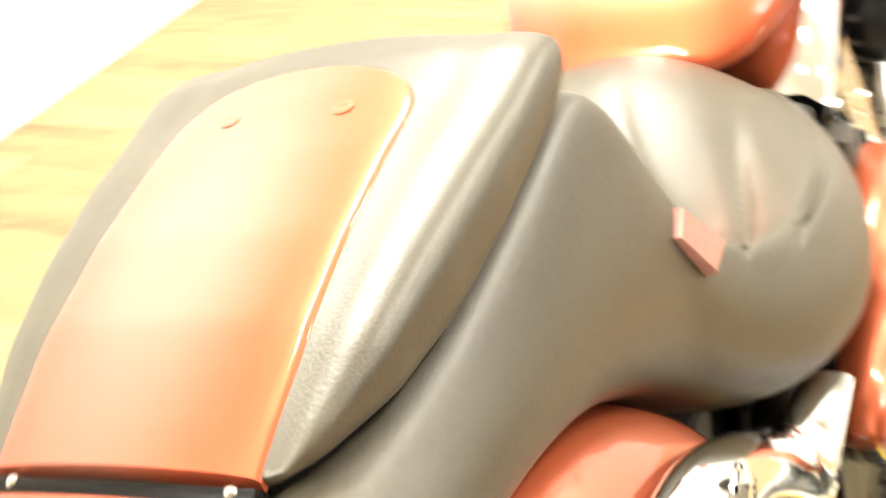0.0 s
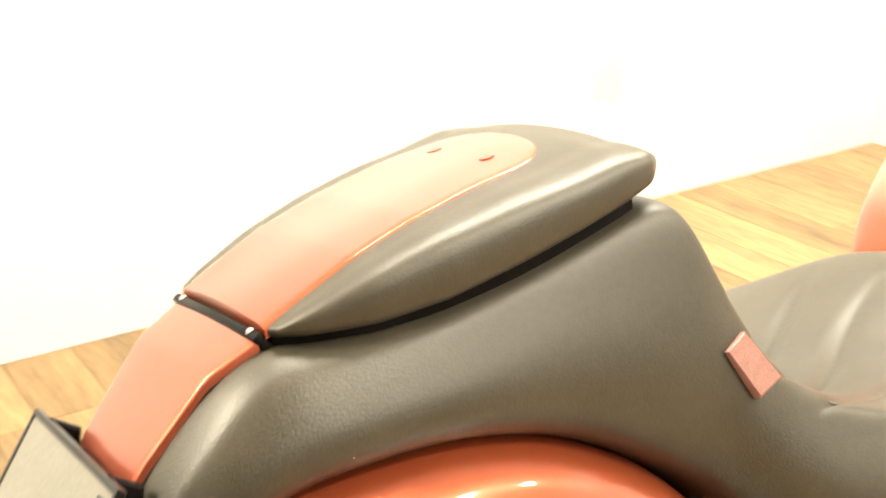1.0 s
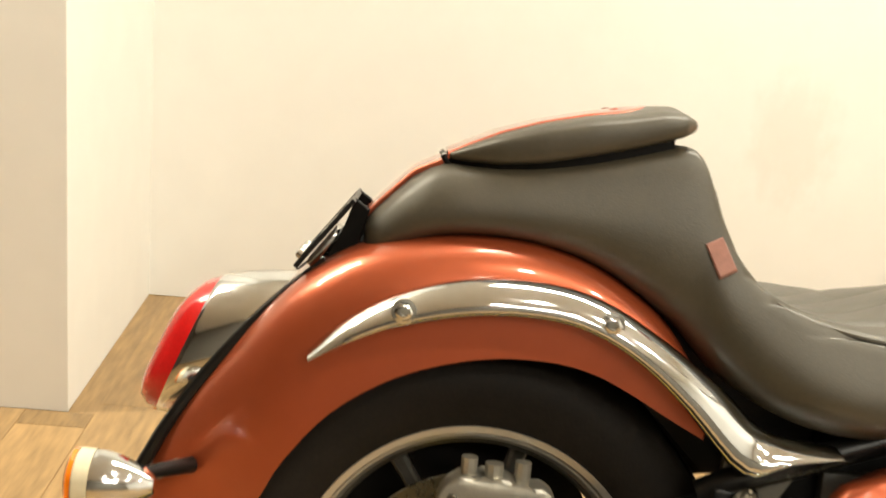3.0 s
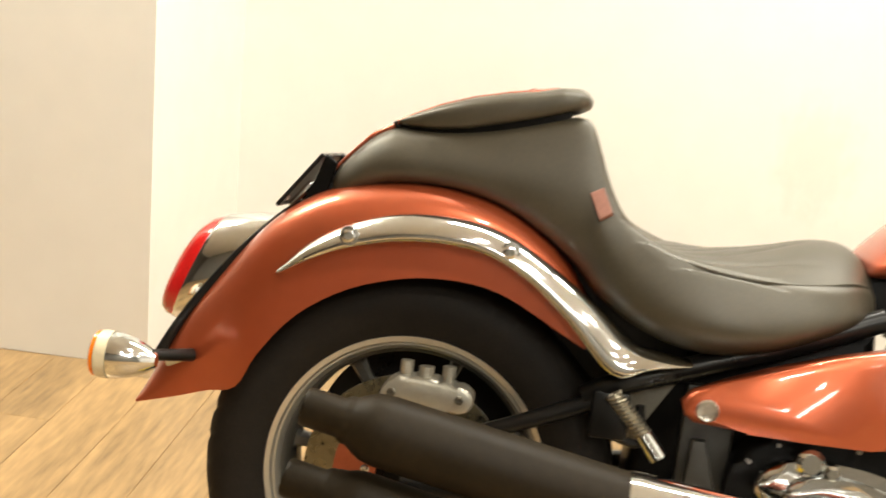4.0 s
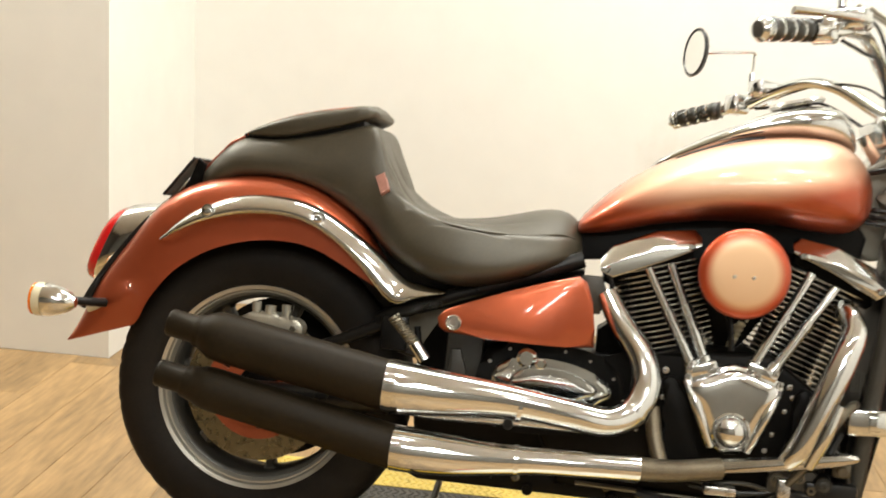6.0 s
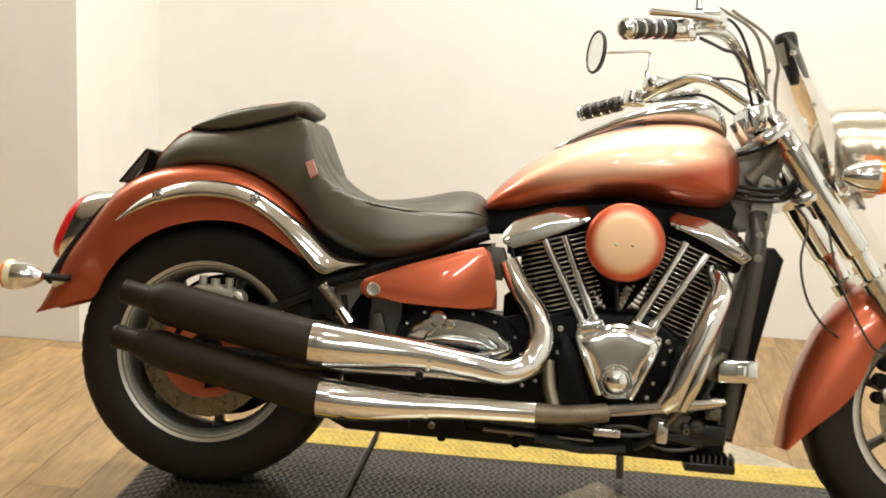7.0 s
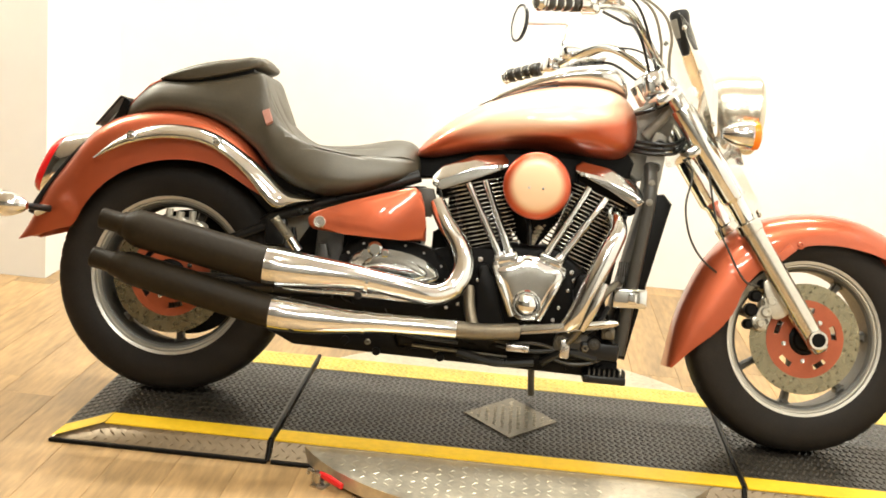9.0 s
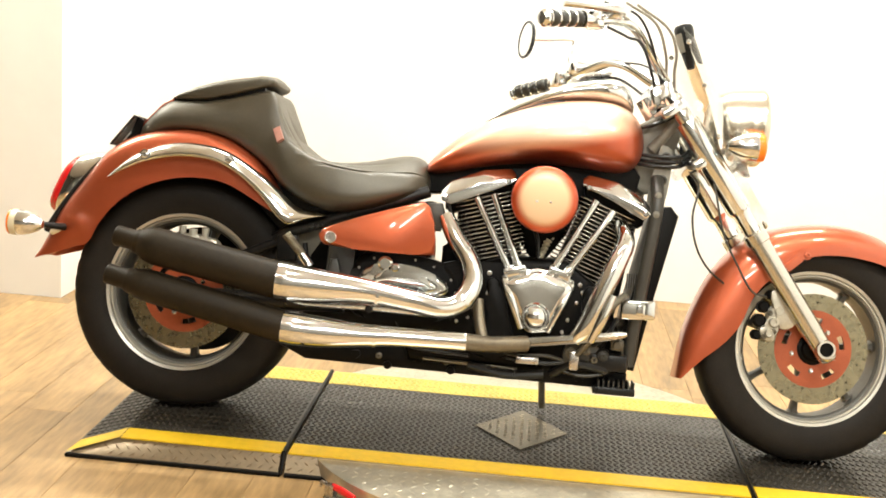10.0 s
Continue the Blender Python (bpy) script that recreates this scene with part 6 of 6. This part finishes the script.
bars = barpart("handlebar", bm, CHROME, bike, "wide swept-back chrome handlebar")
for s in (-1, 1):
    a, b = Vector((0.986, s * 0.387, 1.057)), Vector((0.884, s * 0.453, 1.034))
    L = (b - a).length
    prof = [(0.0135, 0), (0.021, 0.002)]
    for k in range(4):
        o = 0.005 + k * 0.0255
        prof += [(0.0170, o), (0.0195, o + 0.003), (0.0212, o + 0.008), (0.0216, o + 0.0125), (0.0212, o + 0.017), (0.0195, o + 0.022), (0.0170, o + 0.025)]
    prof += [(0.0205, L - 0.012), (0.019, L - 0.010)]
    bm = B()
    lathe(bm, prof, along(a, b), 24)
    barcap = B()
    lathe(barcap, [(0.019, L - 0.011), (0.0225, L - 0.008), (0.022, L - 0.002), (0.015, L + 0.006), (0, L + 0.008)], along(a, b), 24)
    barpart("bar_end", barcap, CHROME, bars, "chrome bar end")
    grip = barpart("grip", bm, GRIP, bars, "ribbed black and chrome grip")
    for k in range(4):
        o = 0.0283 + k * 0.0255
        bm = B()
        p, q = a.lerp(b, (o) / L), a.lerp(b, (o + 0.0042) / L)
        rod(bm, p, q, 0.0208 if s > 0 else 0.0195, 20)
        barpart("grip_ring", bm, CHROME, bars, "chrome ring on the grip")
    bm = B()
    c = Vector((1.016, s * 0.356, 1.066))
    box(bm, 0.050, 0.045, 0.046, Matrix.Translation(c) @ Matrix.Rotation(math.radians(30 * s), 4, "Z"), 0.010, 3)
    box(bm, 0.075, 0.050, 0.040, Matrix.Translation(c + Vector((0.055, -s * 0.035, 0.032))) @ Matrix.Rotation(math.radians(30 * s), 4, "Z"), 0.012, 3)
    rod(bm, c + Vector((0.03, 0, 0.045)), c + Vector((0.03, 0, 0.075)), 0.008)
    barpart("switch_box", bm, CHROME, bars, "chrome switch box and lever mount")
    bm = B()
    tube(bm, [c + Vector((0.075, s * 0.0, 0.012)), c + Vector((0.055, s * 0.055, 0.010)), c + Vector((-0.02, s * 0.110, 0.0)), c + Vector((-0.09, s * 0.145, -0.008))], [0.008, 0.008, 0.007, 0.008], 10, 6, True, 0.6)
    barpart("lever", bm, CHROME, bars, "polished hand lever")
    bm = B()
    if s < 0:
        tube(bm, [c + Vector((0.05, -s * 0.03, 0.01)), c + Vector((0.10, -s * 0.10, 0.06)), c + Vector((0.17, -s * 0.19, 0.03)), (1.285, -s * 0.01, 0.93)], 0.0036, 8)
    tube(bm, [c + Vector((0.04, -s * 0.02, -0.01)), c + Vector((0.10, -s * 0.09, -0.012)), c + Vector((0.16, -s * 0.17, -0.02)), (1.270, -s * 0.02, 0.92)], 0.0040, 8)
    barpart("control_cable", bm, BLACK, bars, "black control cables")
    # mirror
    bm = B()
    mc = Vector((0.906, 0.315, 1.172)) if s > 0 else Vector((0.902, -0.465, 1.180))
    tube(bm, [c + Vector((0.03, 0, 0.06)), c + Vector((0.035, s * 0.01, 0.115)), mc.lerp(c + Vector((0.04, 0, 0.115)), 0.92) + Vector((0, 0, 0.012)), mc.lerp(c + Vector((0.04, 0, 0.115)), 0.5) + Vector((0, 0, 0.006)), mc], 0.0038, 10)
    barpart("mirror_stem", bm, CHROME, bars, "thin chrome mirror stem")
    bm = B()
    nrm = Vector((-0.93, -0.36, 0.05)) if s > 0 else Vector((-0.93, 0.36, 0.05))
    mm = along(mc, mc + nrm) @ Matrix.Diagonal((0.92, 1.10, 1, 1)) @ Matrix.Rotation(math.radians(14), 4, "Z")
    lathe(bm, [(0, -0.016), (0.03, -0.014), (0.048, -0.006), (0.053, 0.003), (0.051, 0.007), (0.046, 0.005)], mm, 36)
    mir = barpart("mirror", bm, BLACK, bars, "round mirror with a black rim")
    bm = B()
    lathe(bm, [(0.048, 0.0045), (0, 0.0045)], mm, 36)
    barpart("mirror_glass", bm, MIRROR, mir, "mirror glass")
bm = B()
tube(bm, [(1.10, 0.29, 1.08), (1.16, 0.16, 1.085), (1.22, 0.05, 1.06), (1.275, -0.02, 1.0)], 0.0028, 8)
barpart("clutch_cable", bm, BLACK, bars, "thin black clutch cable")
# cables that drop from the right switch box to the neck
for pts in ([(1.165, -0.16, 1.182), (1.251, -0.12, 1.135), (1.284, -0.08, 1.081), (1.287, -0.05, 1.022)],
            [(1.134, -0.2, 1.178), (1.219, -0.14, 1.14), (1.256, -0.09, 1.068), (1.268, -0.05, 1.01)]):
    bm = B()
    tube(bm, pts + [(1.30, -0.02, 0.93)], 0.0040, 8)
    part("brake_cable", bm, CABLE_GREY, bars, "beige-grey control cable")
# far-side stand, placed and toned to fit a faint streak in view
bm = B()
tube(bm, [(1.00, 0.11, 0.20), (1.006, 0.165, 0.12), (1.012, 0.214, 0.057)], 0.010, 12)
part("side_stand", bm, CABLE_GREY, bike, "dull grey side stand")

# ---- toggle clamp at the turntable's rim ----
clamp = thing("toggle_clamp", "small steel toggle clamp with a red vinyl handle", "clamp", Matrix.Translation((0.505, -0.465, FLOOR_Z)) @ Matrix.Rotation(math.radians(-25), 4, "Z") @ Matrix.Diagonal((0.62, 0.62, 0.8, 1)))
bm = B()
box(bm, 0.06, 0.05, 0.008, Matrix.Translation((0, 0, 0.004)), 0.002)
box(bm, 0.04, 0.010, 0.040, Matrix.Translation((-0.01, 0.012, 0.026)), 0.003)
box(bm, 0.04, 0.010, 0.040, Matrix.Translation((-0.01, -0.012, 0.026)), 0.003)
tube(bm, [(-0.03, 0, 0.042), (-0.055, 0, 0.045), (-0.058, 0, 0.03)], 0.006, 8)
part("clamp_body", bm, DULL_CHROME, clamp, "grey steel clamp body")
bm = B()
tube(bm, [(0.0, 0, 0.040), (0.05, -0.01, 0.038), (0.115, -0.02, 0.030)], [0.010, 0.012, 0.010], 12)
part("clamp_handle", bm, RED_GRIP, clamp, "red vinyl handle")

# ---- floor planks ----
rng = random.Random(4)
PW, PL_ = 0.152, 1.22
mesh_cache = {}


def plank_mesh(w, l):
    key = (round(w, 3), round(l, 3))
    if key not in mesh_cache:
        bm = B()
        hw, hl, c = w / 2 - 0.0003, l / 2 - 0.0003, 0.0007
        lo = [bm.verts.new(p) for p in ((-hw, -hl, 0), (hw, -hl, 0), (hw, hl, 0), (-hw, hl, 0))]
        hi = [bm.verts.new(p) for p in ((-hw + c, -hl + c, 0.0022), (hw - c, -hl + c, 0.0022), (hw - c, hl - c, 0.0022), (-hw + c, hl - c, 0.0022))]
        bm.faces.new(hi)
        for i in range(4):
            bm.faces.new((lo[i], lo[(i + 1) % 4], hi[(i + 1) % 4], hi[i]))
        mesh_cache[key] = finish(bm, "plank", WOOD, 20)
    return mesh_cache[key]


x = -2.6
while x < RIGHT_X - 0.03:
    w = min(PW, RIGHT_X - 0.002 - x)
    if w > 0.02:
        y = -1.0 - rng.random() * PL_
        end = WALL_Y - 0.002 if x > CORNER_X - 0.06 else FRONT_Y - 0.002
        while y < end - 0.02:
            y1 = min(y + PL_, end)
            if y1 - y > 0.03:
                o = new("plank", plank_mesh(w, y1 - y))
                o.parent = floor
                o.location = (x + w / 2, (y + y1) / 2, FLOOR_Z - 0.002)
            y = y1
    x += PW
